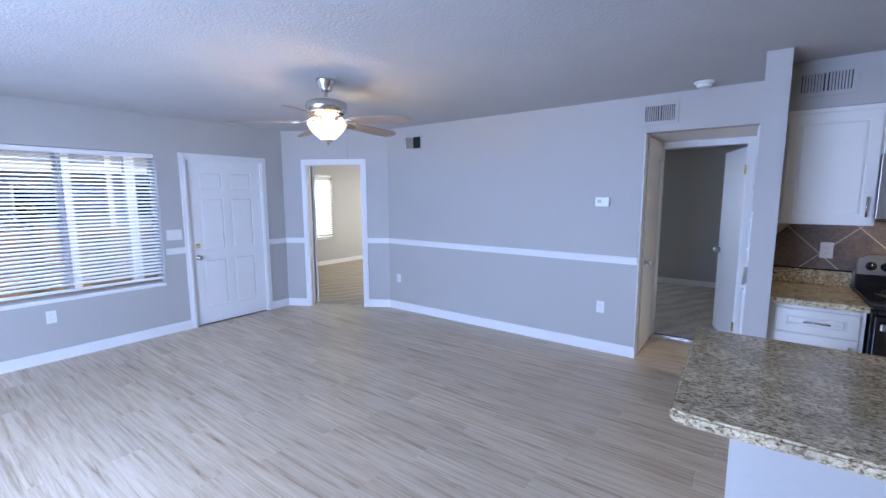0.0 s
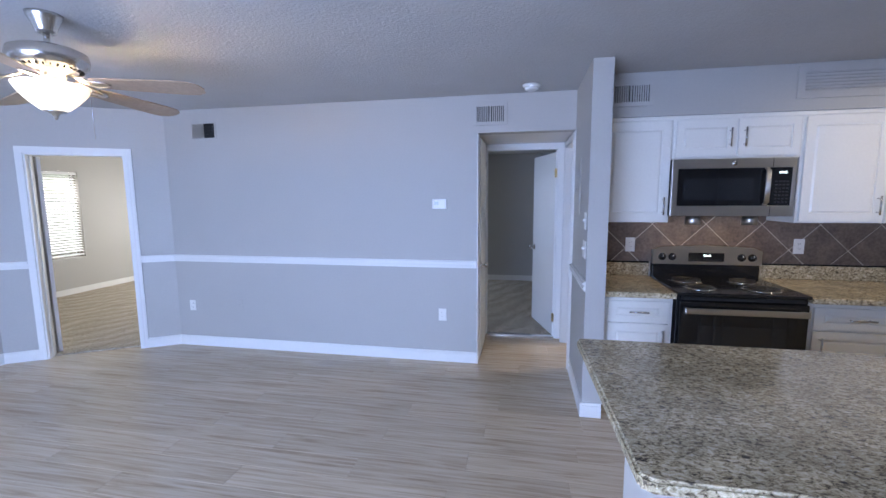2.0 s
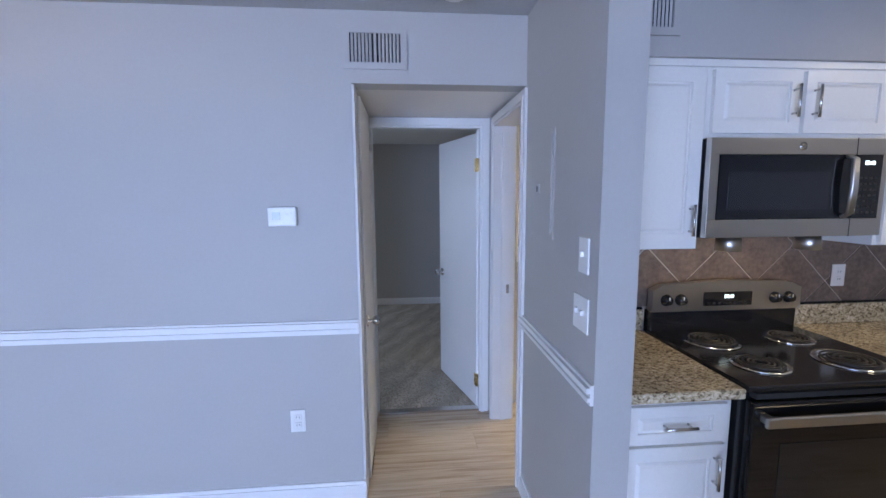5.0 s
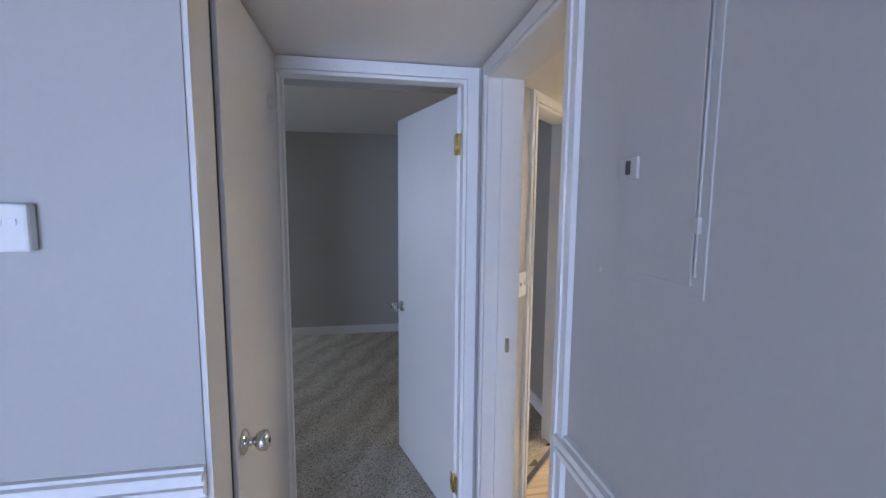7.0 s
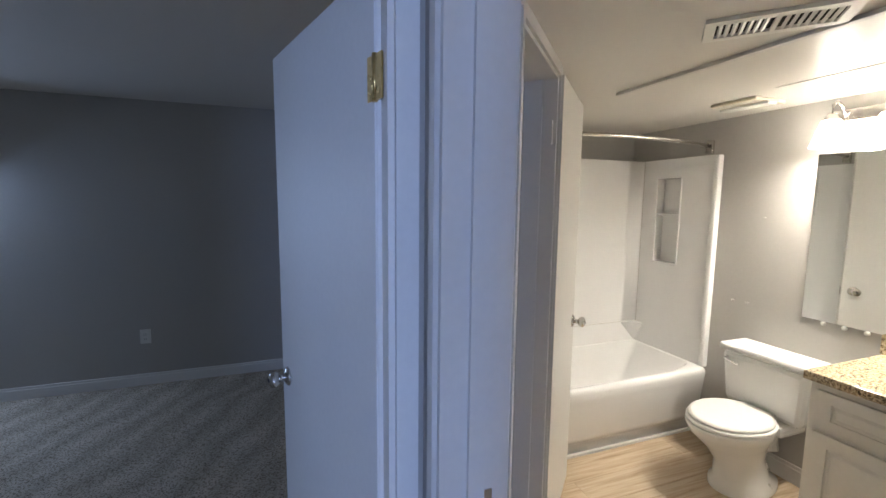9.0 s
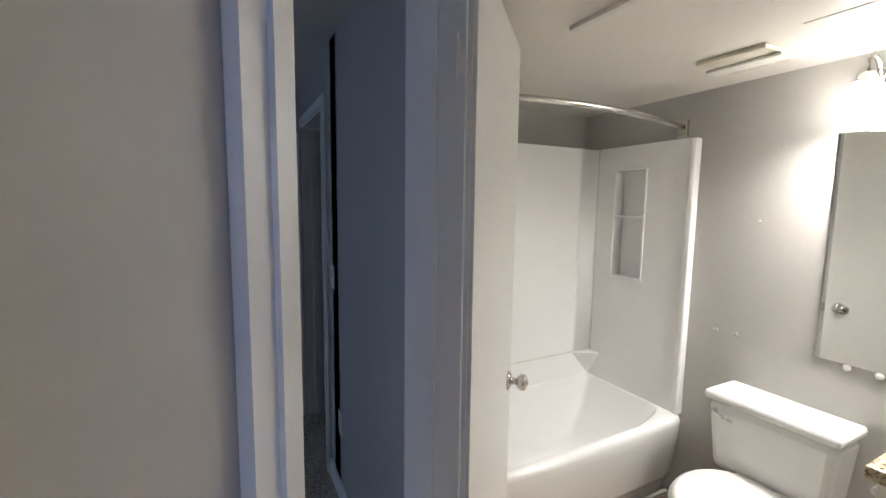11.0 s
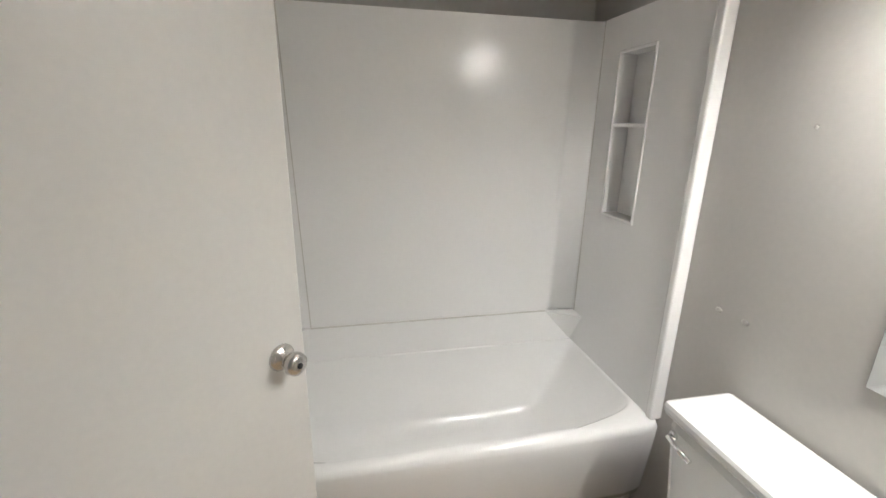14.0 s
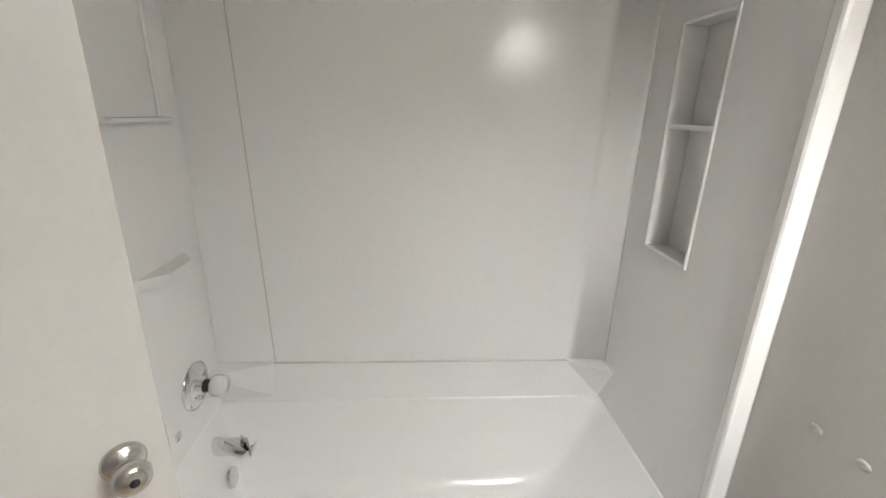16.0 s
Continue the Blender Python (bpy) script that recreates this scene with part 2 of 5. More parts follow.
def lathe(profile, seg=32, m=None, bm=None, sx=1.0, sy=1.0):
    bm = bm or bmesh.new()
    rings = []
    for r, z in profile:
        ring = []
        for i in range(seg):
            a = 2 * math.pi * i / seg
            p = Vector((r * math.cos(a) * sx, r * math.sin(a) * sy, z))
            ring.append(bm.verts.new(m @ p if m is not None else p))
        rings.append(ring)
    for a, b in zip(rings, rings[1:]):
        for i in range(seg):
            f = bm.faces.new((a[i], a[(i + 1) % seg], b[(i + 1) % seg], b[i]))
            f.smooth = True
    if profile[0][0] > 0.001:
        bm.faces.new(list(reversed(rings[0])))
    if profile[-1][0] > 0.001:
        bm.faces.new(rings[-1])
    return bm


def tube(points, r, seg=10, bm=None):
    bm = bm or bmesh.new()
    pts = [Vector(p) for p in points]
    rings = []
    for i, p in enumerate(pts):
        d = (pts[min(i + 1, len(pts) - 1)] - pts[max(i - 1, 0)]).normalized()
        u = d.cross(Vector((0, 0, 1)) if abs(d.z) < 0.95 else Vector((1, 0, 0))).normalized()
        v = d.cross(u)
        rings.append([bm.verts.new(p + r * (math.cos(2 * math.pi * k / seg) * u + math.sin(2 * math.pi * k / seg) * v)) for k in range(seg)])
    for a, b in zip(rings, rings[1:]):
        for i in range(seg):
            bm.faces.new((a[i], a[(i + 1) % seg], b[(i + 1) % seg], b[i])).smooth = True
    bm.faces.new(rings[0])
    bm.faces.new(rings[-1])
    return bm


def prism(poly, z0, z1, bm=None, m=None):
    bm = bm or bmesh.new()
    lo = [bm.verts.new((x, y, z0)) for x, y in poly]
    hi = [bm.verts.new((x, y, z1)) for x, y in poly]
    bm.faces.new(list(reversed(lo)))
    bm.faces.new(hi)
    n = len(poly)
    for i in range(n):
        bm.faces.new((lo[i], lo[(i + 1) % n], hi[(i + 1) % n], hi[i]))
    if m is not None:
        bmesh.ops.transform(bm, verts=lo + hi, matrix=m)
    return bm


def mesh_ob(name, bm, material):
    bmesh.ops.recalc_face_normals(bm, faces=bm.faces)
    me = bpy.data.meshes.new(name)
    bm.to_mesh(me)
    bm.free()
    me.materials.append(material)
    return new(name, me)


def part(name, bm, material, parent, label=""):
    ob = mesh_ob(name, bm, material)
    ob.parent = parent
    if label:
        ob["label"] = label
    return ob


def thing(name, label, category, m=None, group=""):
    ob = new(name)
    ob.empty_display_size = 0.1
    if m is not None:
        ob.matrix_world = m
    return tagged(ob, label, category, group)


def solid(name, bm, material, label, category, m=None, group=""):
    ob = mesh_ob(name, bm, material)
    if m is not None:
        ob.matrix_world = m
    return tagged(ob, label, category, group)


def structure(name, bm, material, label, m=None):
    ob = mesh_ob(name, bm, material)
    if m is not None:
        ob.matrix_world = m
    return tagged(ob, label, "structure", kind="structure")


def run(p0, p1):
    """Frame of a wall: x along it, -y into the room, z up."""
    d = Vector((p1[0] - p0[0], p1[1] - p0[1], 0))
    return pose(p0[0], p0[1], 0, 0, 0, math.degrees(math.atan2(d.y, d.x))) @ Matrix.Diagonal((1, -1, 1, 1)), d.length


def wall(name, p0, p1, thick, z0, z1, openings=(), label="grey painted plaster wall"):
    """The room lies to the left of the way from p0 to p1."""
    m, length = run(p0, p1)
    bm = bmesh.new()
    cuts = sorted(openings)
    s = 0
    for a, b, o0, o1 in cuts:
        if a > s:
            box(bm, s, a, 0, thick, z0, z1)
        if o0 > z0:
            box(bm, a, b, 0, thick, z0, o0)
        if o1 < z1:
            box(bm, a, b, 0, thick, o1, z1)
        s = b
    if s < length:
        box(bm, s, length, 0, thick, z0, z1)
    bmesh.ops.transform(bm, verts=bm.verts, matrix=m)
    return structure(name, bm, PAINT, label)


def strip(name, p0, p1, profile, material, label):
    """A moulding along a wall: profile rows are depth0, depth1, z0, z1."""
    m, length = run(p0, p1)
    bm = bmesh.new()
    for d0, d1, a, b in profile:
        box(bm, 0, length, -d1, -d0, a, b)
    bmesh.ops.transform(bm, verts=bm.verts, matrix=m)
    return structure(name, bm, material, label)


BASE = [(0.0, 0.014, 0.0, 0.085), (0.0, 0.009, 0.085, 0.105)]
RAIL = [(0.0, 0.012, 0.905, 0.975), (0.012, 0.022, 0.918, 0.932), (0.012, 0.026, 0.948, 0.966)]


def casing(p0, p1, a, b, top, material=WHITE, w=0.06, jamb=0.12, label="white painted door casing"):
    """Casing on the room side and a lined jamb through the wall."""
    m, _ = run(p0, p1)
    bm = bmesh.new()
    for d, e in ((0.016, 0.0), (0.022, 0.018)):
        ww = w if e == 0 else w * 0.45
        box(bm, a - ww, a - 0.001, -d, -0.001 if e == 0 else -0.016, 0, top + ww)
        box(bm, b + 0.001, b + ww, -d, -0.001 if e == 0 else -0.016, 0, top + ww)
        box(bm, a - 0.001, b + 0.001, -d, -0.001 if e == 0 else -0.016, top + 0.001, top + ww)
    box(bm, a, a + 0.014, -0.012, jamb + 0.004, 0, top)
    box(bm, b - 0.014, b, -0.012, jamb + 0.004, 0, top)
    box(bm, a + 0.014, b - 0.014, -0.012, jamb + 0.004, top - 0.014, top)
    box(bm, a + 0.014, a + 0.024, 0.045, 0.08, 0, top - 0.014)
    box(bm, b - 0.024, b - 0.014, 0.045, 0.08, 0, top - 0.014)
    box(bm, a - w, a - 0.001, jamb + 0.001, jamb + 0.014, 0, top + w)
    box(bm, b + 0.001, b + w, jamb + 0.001, jamb + 0.014, 0, top + w)
    box(bm, a - 0.001, b + 0.001, jamb + 0.001, jamb + 0.014, top + 0.001, top + w)
    bmesh.ops.transform(bm, verts=bm.verts, matrix=m)
    return structure("trim", bm, material, label)


def knob(parent, m, material=NICKEL):
    bm = lathe([(0.033, 0), (0.033, 0.004), (0.026, 0.010), (0.012, 0.014), (0.011, 0.030), (0.022, 0.036), (0.028, 0.048), (0.026, 0.060), (0.016, 0.066), (0.0, 0.067)], 24, m)
    k = part("door_knob", bm, material, parent, "round satin metal door knob")
    part("keyhole", lathe([(0.007, 0.066), (0.007, 0.0685), (0, 0.0685)], 12, m), DARK, k)
    return k


def hinge(parent, m, material=BRASS):
    bm = boxes((-0.032, -0.002, -0.002, 0.002, -0.045, 0.045), (0.002, 0.03, -0.002, 0.002, -0.045, 0.045))
    lathe([(0.006, -0.048), (0.006, 0.048)], 10, None, bm)
    for sx in (-0.018, 0.018):
        for sz in (-0.03, 0, 0.03):
            lathe([(0.004, -0.0035), (0.004, 0.0035)], 8, pose(sx, 0, sz, 90), bm)
    bmesh.ops.transform(bm, verts=bm.verts, matrix=m)
    return part("hinge", bm, material, parent, "small metal butt hinge")


def panel_face(w, h, t, fields, ret=0.009, inset=0.022):
    """A slab door standing on z=0 from x=0 to w, its face at y=0, with raised fields let into the face."""
    bm = bmesh.new()
    box(bm, 0, w, ret, t, 0, h)
    xs = sorted({0, w, *[f[0] for f in fields], *[f[1] for f in fields]})
    zs = sorted({0, h, *[f[2] for f in fields], *[f[3] for f in fields]})
    for a, b in zip(xs, xs[1:]):
        for c, d in zip(zs, zs[1:]):
            if not any(f[0] <= (a + b) / 2 <= f[1] and f[2] <= (c + d) / 2 <= f[3] for f in fields):
                box(bm, a, b, 0, ret, c, d)
    for x0, x1, z0, z1 in fields:
        g = 0.006
        o = [(x0 + g, ret, z0 + g), (x1 - g, ret, z0 + g), (x1 - g, ret, z1 - g), (x0 + g, ret, z1 - g)]
        i = [(x0 + inset, 0.001, z0 + inset), (x1 - inset, 0.001, z0 + inset), (x1 - inset, 0.001, z1 - inset), (x0 + inset, 0.001, z1 - inset)]
        vo, vi = [bm.verts.new(p) for p in o], [bm.verts.new(p) for p in i]
        bm.faces.new(vi)
        for k in range(4):
            bm.faces.new((vo[k], vo[(k + 1) % 4], vi[(k + 1) % 4], vi[k]))
    return bm


def outlet(m, label="white plastic wall outlet plate", switch=0, w=0.075, h=0.118, name="wall_outlet", category="outlet"):
    """Plate at y=0 facing -y, centred."""
    o = thing(name, label, category, m)
    part("plate", boxes((-w / 2, w / 2, -0.006, 0, -h / 2, h / 2), bev=0.002), PLASTIC, o)
    if switch:
        for k in range(switch):
            cx = (k - (switch - 1) / 2) * 0.046
            part("toggle", boxes((cx - 0.006, cx + 0.006, -0.018, -0.005, -0.004, 0.014), bev=0.002), PLASTIC, o)
    else:
        for z in (-0.02, 0.02):
            s = part("socket", boxes((-0.017, 0.017, -0.008, -0.005, z - 0.014, z + 0.014), bev=0.002), PLASTIC, o)
            part("slot", boxes((-0.008, -0.006, -0.0086, -0.0078, z - 0.005, z + 0.005), (0.006, 0.008, -0.0086, -0.0078, z - 0.005, z + 0.005)), DARK, s)
    return o


def vent(m, w, h, label, halves=2, back=DARK, vertical=True, pitch=0.016, border=0.03, name="wall_vent", material=PAINT):
    o = thing(name, label, "vent", m)
    part("backing", boxes((-w / 2 + 0.01, w / 2 - 0.01, -0.003, -0.001, -h / 2 + 0.01, h / 2 - 0.01)), back, o)
    fb = border
    part("frame", boxes((-w / 2, w / 2, -0.012, 0, h / 2 - fb, h / 2), (-w / 2, w / 2, -0.012, 0, -h / 2, -h / 2 + fb), (-w / 2, -w / 2 + fb, -0.012, 0, -h / 2 + fb, h / 2 - fb), (w / 2 - fb, w / 2, -0.012, 0, -h / 2 + fb, h / 2 - fb)), material, o)
    iw, ih = w - 2 * fb, h - 2 * fb
    if halves == 2:
        part("divider", boxes((-0.006, 0.006, -0.012, -0.003, -ih / 2, ih / 2)), material, o)
    n = int((iw if vertical else ih) / pitch)
    one = None
    for i in range(n):
        c = -(iw if vertical else ih) / 2 + (i + 0.5) * (iw if vertical else ih) / n
        if vertical and halves == 2 and abs(c) < 0.01:
            continue
        if one is None:
            one = part("slat", boxes((-0.0048, 0.0048, -0.011, -0.003, -ih / 2, ih / 2)) if vertical else boxes((-iw / 2, iw / 2, -0.011, -0.003, -0.0045, 0.0045)), material, o)
            s = one
        else:
            s = new("slat", one.data)
            s.parent = o
        tilt = (28 if c < 0 else -28) if vertical else 0
        s.matrix_basis = pose(c, 0, 0, 0, 0, tilt) if vertical else pose(0, -0.004, c, 30)
    return o


def bar_handle(parent, m, length=0.13):
    bm = tube([(0, -0.032, -length / 2), (0, -0.032, length / 2)], 0.006)
    for z in (-length * 0.36, length * 0.36):
        tube([(0, 0, z), (0, -0.032, z)], 0.0045, 8, bm)
    bmesh.ops.transform(bm, verts=bm.verts, matrix=m)
    return part("handle", bm, NICKEL, parent, "brushed nickel bar handle")

# ---- structure ----
H = 2.435
wall("wall_west", (-5.2, 3.47), (-5.2, -1.75), 0.14, 0, H, [(0.32, 1.25, 0, 1.99), (1.54, 3.15, 0.585, 2.02)])
DA, DB = (-3.95, 4.25), (-5.2, 3.47)
wall("wall_diagonal", DA, DB, 0.12, 0, H, [(0.36, 1.14, 0, 1.99)])
wall("wall_north", (0.08, 4.25), (-3.95, 4.25), 0.12, 0, H, [(0.0, 0.84, 0, 2.113)])
wall("wall_hall_east", (0.08, 3.415), (0.08, 5.1), 0.13, 0, H, [(0.862, 1.56, 0, 2.05)])
wall("wall_hall_west", (-0.765, 5.1), (-0.765, 4.37), 0.12, 0, H)
wall("wall_bedroom_south", (0.21, 5.1), (-3.2, 5.1), 0.06, 0, H, [(0.196, 0.968, 0, 2.058)])
wall("wall_bath_angled", (0.95, 5.85), (0.2, 5.1), 0.11, 0, H, [(0.212, 0.778, 0, 2.035)])
wall("wall_bath_west", (0.95, 8.35), (0.95, 5.87), 0.11, 0, H, [(0.42, 1.12, 0, 2.03)])
wall("wall_kitchen_north", (3.2, 4.21), (0.21, 4.21), 0.14, 0, H)
wall("wall_bath_east", (2.43, 4.35), (2.43, 6.97), 0.12, 0, H, [(2.125, 2.335, 1.115, 1.735)])
wall("wall_bath_north", (2.55, 6.97), (0.84, 6.97), 0.12, 0, H)
wall("wall_bedroom_north", (2.0, 8.25), (-3.2, 8.25), 0.12, 0, H, [(4.45, 5.15, 0.8, 2.0)])
wall("wall_closet_east", (1.9, 7.09), (1.9, 8.25), 0.1, 0, H)
wall("wall_bedroom_west", (-3.2, 8.37), (-3.2, 5.1), 0.12, 0, H)
wall("wall_south", (-5.34, -1.6), (3.2, -1.6), 0.15, 0, H, [(1.74, 4.74, 0.0, 2.1)])
wall("wall_east", (3.2, -1.75), (3.2, 4.35), 0.12, 0, H)
wall("wall_far_bedroom_west", (-7.6, 8.4), (-7.6, 3.5), 0.14, 0, H, [(2.13, 3.25, 0.6, 2.0)])
# opening cut for the added, unseen north window
wall("wall_far_bedroom_north", (-3.32, 8.4), (-7.7, 8.4), 0.12, 0, H, [(1.18, 2.98, 0.75, 2.05)])
wall("wall_far_bedroom_south", (-7.7, 3.5), (-5.3, 3.5), 0.12, 0, H)
wall("wall_far_bedroom_east", (-3.32, 4.37), (-3.32, 8.4), 0.0 + 0.05, 0, H)
wall("wall_half_bar", (3.2, 1.48), (0.08, 1.48), 0.12, 0, 0.875, label="low grey painted wall carrying the bar top")

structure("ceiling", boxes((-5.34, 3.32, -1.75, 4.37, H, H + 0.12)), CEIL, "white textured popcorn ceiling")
structure("ceiling_hall", boxes((-0.765, 0.08, 4.37, 5.1, 2.113, 2.2)), CEIL_SMOOTH, "low smooth white hall ceiling")
structure("ceiling_bath", prism([(0.21, 4.35), (2.43, 4.35), (2.43, 6.97), (0.95, 6.97), (0.95, 5.85), (0.21, 5.11)], 2.085, 2.2), CEIL_SMOOTH, "low glossy white bathroom ceiling")
structure("ceiling_bedroom", boxes((-3.2, 2.0, 5.2, 8.25, 2.31, 2.43)), CEIL_SMOOTH, "flat white bedroom ceiling")
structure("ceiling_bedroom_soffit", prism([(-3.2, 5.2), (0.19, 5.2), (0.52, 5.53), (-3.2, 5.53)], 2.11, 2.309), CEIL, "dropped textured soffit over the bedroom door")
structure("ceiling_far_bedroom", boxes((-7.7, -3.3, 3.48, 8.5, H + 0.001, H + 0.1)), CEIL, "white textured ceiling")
structure("kitchen_soffit", boxes((0.21, 3.2, 3.82, 4.21, 2.125, H)), PAINT, "grey painted soffit above the wall cabinets")

structure("carpet_bedroom", prism([(-3.2, 5.16), (0.16, 5.16), (0.88, 5.88), (0.9, 8.25), (-3.2, 8.25)], -0.03, 0.012), CARPET, "greyish brown cut pile carpet")
structure("carpet_closet", boxes((0.9, 1.9, 7.09, 8.25, -0.03, 0.012)), CARPET, "greyish brown cut pile carpet")
structure("carpet_far_bedroom", prism([(-3.98, 4.31), (-3.32, 4.31), (-3.32, 8.4), (-7.6, 8.4), (-7.6, 3.5), (-5.23, 3.53)], -0.03, 0.012), CARPET, "tan cut pile carpet")

# baseboards, chair rail, casings
BL = "white painted wooden baseboard"
strip("baseboard", (-5.2, 3.47), (-5.2, 3.22), BASE, WHITE, BL)
strip("baseboard", (-5.2, 2.155), (-5.2, -1.6), BASE, WHITE, BL)
for a, b in ((0.0, 0.30), (1.20, 1.473)):
    d = Vector((DB[0] - DA[0], DB[1] - DA[1])).normalized()
    p, q = (DA[0] + d.x * a, DA[1] + d.y * a), (DA[0] + d.x * b, DA[1] + d.y * b)
    strip("baseboard", p, q, BASE, WHITE, BL)
    strip("chair_rail", p, q, RAIL, WHITE, "white moulded chair rail")
strip("baseboard", (-0.76, 4.25), (-3.95, 4.25), BASE, WHITE, BL)
strip("chair_rail", (-0.76, 4.25), (-3.95, 4.25), RAIL, WHITE, "white moulded chair rail")
strip("chair_rail", (-5.2, 3.47), (-5.2, 3.22), RAIL, WHITE, "white moulded chair rail")
strip("chair_rail", (-5.2, 2.155), (-5.2, 1.96), RAIL, WHITE, "white moulded chair rail")
strip("chair_rail", (0.08, 3.415), (0.08, 4.255), RAIL, WHITE, "white moulded chair rail")
strip("baseboard", (0.08, 3.40), (0.08, 4.255), BASE, WHITE, BL)
strip("baseboard", (0.21, 3.415), (0.066, 3.415), BASE, WHITE, BL)
strip("baseboard", (-0.76, 4.37), (-0.76, 4.236), BASE, WHITE, BL)
strip("baseboard", (2.0, 8.25), (-3.2, 8.25), BASE, WHITE, BL)
strip("baseboard", (0.84, 5.86), (0.84, 7.17), BASE, WHITE, BL)
strip("baseboard", (-7.6, 8.4), (-7.6, 3.5), BASE, WHITE, BL)
strip("baseboard", (2.43, 5.33), (2.43, 6.18), BASE, OFFWHITE, BL)
strip("baseboard", (0.08, 1.48), (3.2, 1.48), BASE, WHITE, BL)
strip("baseboard", (0.08, 2.30), (0.08, 1.466), BASE, WHITE, BL)
strip("baseboard", (-0.765, 4.37), (-0.765, 4.25), BASE, WHITE, BL)

casing((-5.2, 3.47), (-5.2, -1.75), 0.32, 1.25, 1.99, jamb=0.14)
casing(DA, DB, 0.36, 1.14, 1.99)
casing((0.08, 3.415), (0.08, 5.1), 0.862, 1.56, 2.05, OFFWHITE, 0.05, 0.13, "off-white painted bathroom door casing")
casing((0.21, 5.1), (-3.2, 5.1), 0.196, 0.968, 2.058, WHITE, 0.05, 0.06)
casing((0.95, 5.85), (0.2, 5.1), 0.212, 0.778, 2.035, OFFWHITE, 0.05, 0.11, "off-white painted door casing")
casing((0.84, 5.80), (0.84, 8.35), 1.43, 2.13, 2.03, WHITE, 0.055, 0.11)
structure("trim", boxes((-0.748, -0.765, 4.255, 4.375, 0, 2.11), (-0.748, -0.765, 4.90, 5.085, 0, 2.11)), OFFWHITE, "white painted closet door frame")
structure("threshold", boxes((-0.73, 0.0, 5.10, 5.16, 0.0, 0.014)), NICKEL, "thin metal carpet edge strip")
structure("threshold", prism([(0.425, 5.325), (0.80, 5.70), (0.78, 5.72), (0.405, 5.345)], 0, 0.016), NICKEL, "thin metal carpet edge strip")

# ---- windows ----


def blind(m, w, h, n, label):
    """Horizontal blind hung from z=0 down, centred on x, facing -y."""
    o = thing("window_blind", label, "blind", m)
    part("headrail", boxes((-w / 2, w / 2, -0.03, 0.03, -0.045, 0.0), bev=0.003), SLAT, o)
    bm = boxes((-w / 2, w / 2, -0.025, 0.025, -0.0015, 0.0015))
    one = part("slat", bm, SLAT, o)
    one.matrix_basis = pose(0, 0, -0.07, 16)
    for i in range(1, n):
        s = new("slat", one.data)
        s.parent = o
        s.matrix_basis = pose(0, 0, -0.07 - i * (h - 0.1) / n, 16 + 1.5 * math.sin(i * 1.7), 0, 0)
    part("bottom_rail", boxes((-w / 2, w / 2, -0.026, 0.026, -h, -h + 0.02), bev=0.003), SLAT, o)
    for k in (-0.38, 0.0, 0.38):
        part("ladder_cord", boxes((k * w - 0.0015, k * w + 0.0015, -0.027, -0.0255, -h + 0.02, -0.045), (k * w - 0.0015, k * w + 0.0015, 0.0255, 0.027, -h + 0.02, -0.045)), SLAT, o)
    return o


def window(name, m, w, h, label):
    """Two-light window in a hole w by h, its lower edge at z=0, in the plane y=0."""
    o = tagged(new(name), label, "window", kind="structure")
    o.matrix_world = m
    part("window_frame", boxes((-w / 2, w / 2, -0.02, 0.03, 0, 0.045), (-w / 2, w / 2, -0.02, 0.03, h - 0.045, h), (-w / 2, -w / 2 + 0.045, -0.02, 0.03, 0.045, h - 0.045), (w / 2 - 0.045, w / 2, -0.02, 0.03, 0.045, h - 0.045), (-0.03, 0.03, -0.02, 0.03, 0.045, h - 0.045)), NICKEL, o)
    for a, b in ((-w / 2 + 0.045, -0.03), (0.03, w / 2 - 0.045)):
        g = part("pane", boxes((a, b, 0.002, 0.006, 0.045, h - 0.045)), GLASS, o)
        g.visible_shadow = False
    return o


window("window_1", pose(-5.29, 1.125, 0.585, 0, 0, 90), 1.61, 1.435, "aluminium two-light sliding window")
structure("window_sill", boxes((-5.34, -5.185, 0.32, 1.93, 0.565, 0.587)), WHITE, "white painted window sill")
blind(pose(-5.225, 1.125, 2.015, 0, 0, 90), 1.58, 1.37, 34, "white two-inch horizontal blind, slats open")
window("window_2", pose(-7.68, 5.71, 0.6, 0, 0, 90), 1.12, 1.4, "white framed bedroom window")
blind(pose(-7.63, 5.71, 1.995, 0, 0, 90), 1.08, 1.36, 30, "white horizontal blind, slats open")
# unseen window, added to hold the far bedroom's fill lamp
window("fill_window", pose(-5.4, 8.48, 0.75), 1.8, 1.3, "wide unseen bedroom window added for fill light")
window("window_3", pose(-2.80, 8.33, 0.8, 0, 0, 0), 0.7, 1.2, "bedroom window")
w4 = window("window_4", pose(-2.1, -1.68, 0.0, 0, 0, 180), 3.0, 2.1, "sliding glass patio door")

# ---- doors ----
fd = tagged(new("door_1"), "white six-panel steel entry door, closed", "door", kind="structure")
fd.matrix_world = pose(-5.213, 2.234, 0.012, 0, 0, 90)
W, DH = 0.902, 1.962
c1, c2 = W / 2 - 0.05, W / 2 + 0.05
rows = [(0.20, 0.78), (0.90, 1.52), (1.63, 1.83)]
part("leaf", panel_face(W, DH, 0.044, [f for z0, z1 in rows for f in ((0.13, c1, z0, z1), (c2, W - 0.13, z0, z1))]), WHITE, fd)
lk = part("deadbolt", lathe([(0.028, 0), (0.028, 0.012), (0.02, 0.018), (0.008, 0.02), (0.008, 0.032), (0, 0.033)], 20, pose(0.07, 0, 0.96, 90)), BRASS, fd, "brass deadbolt turn")
knob(fd, pose(0.07, 0, 0.82, 90))
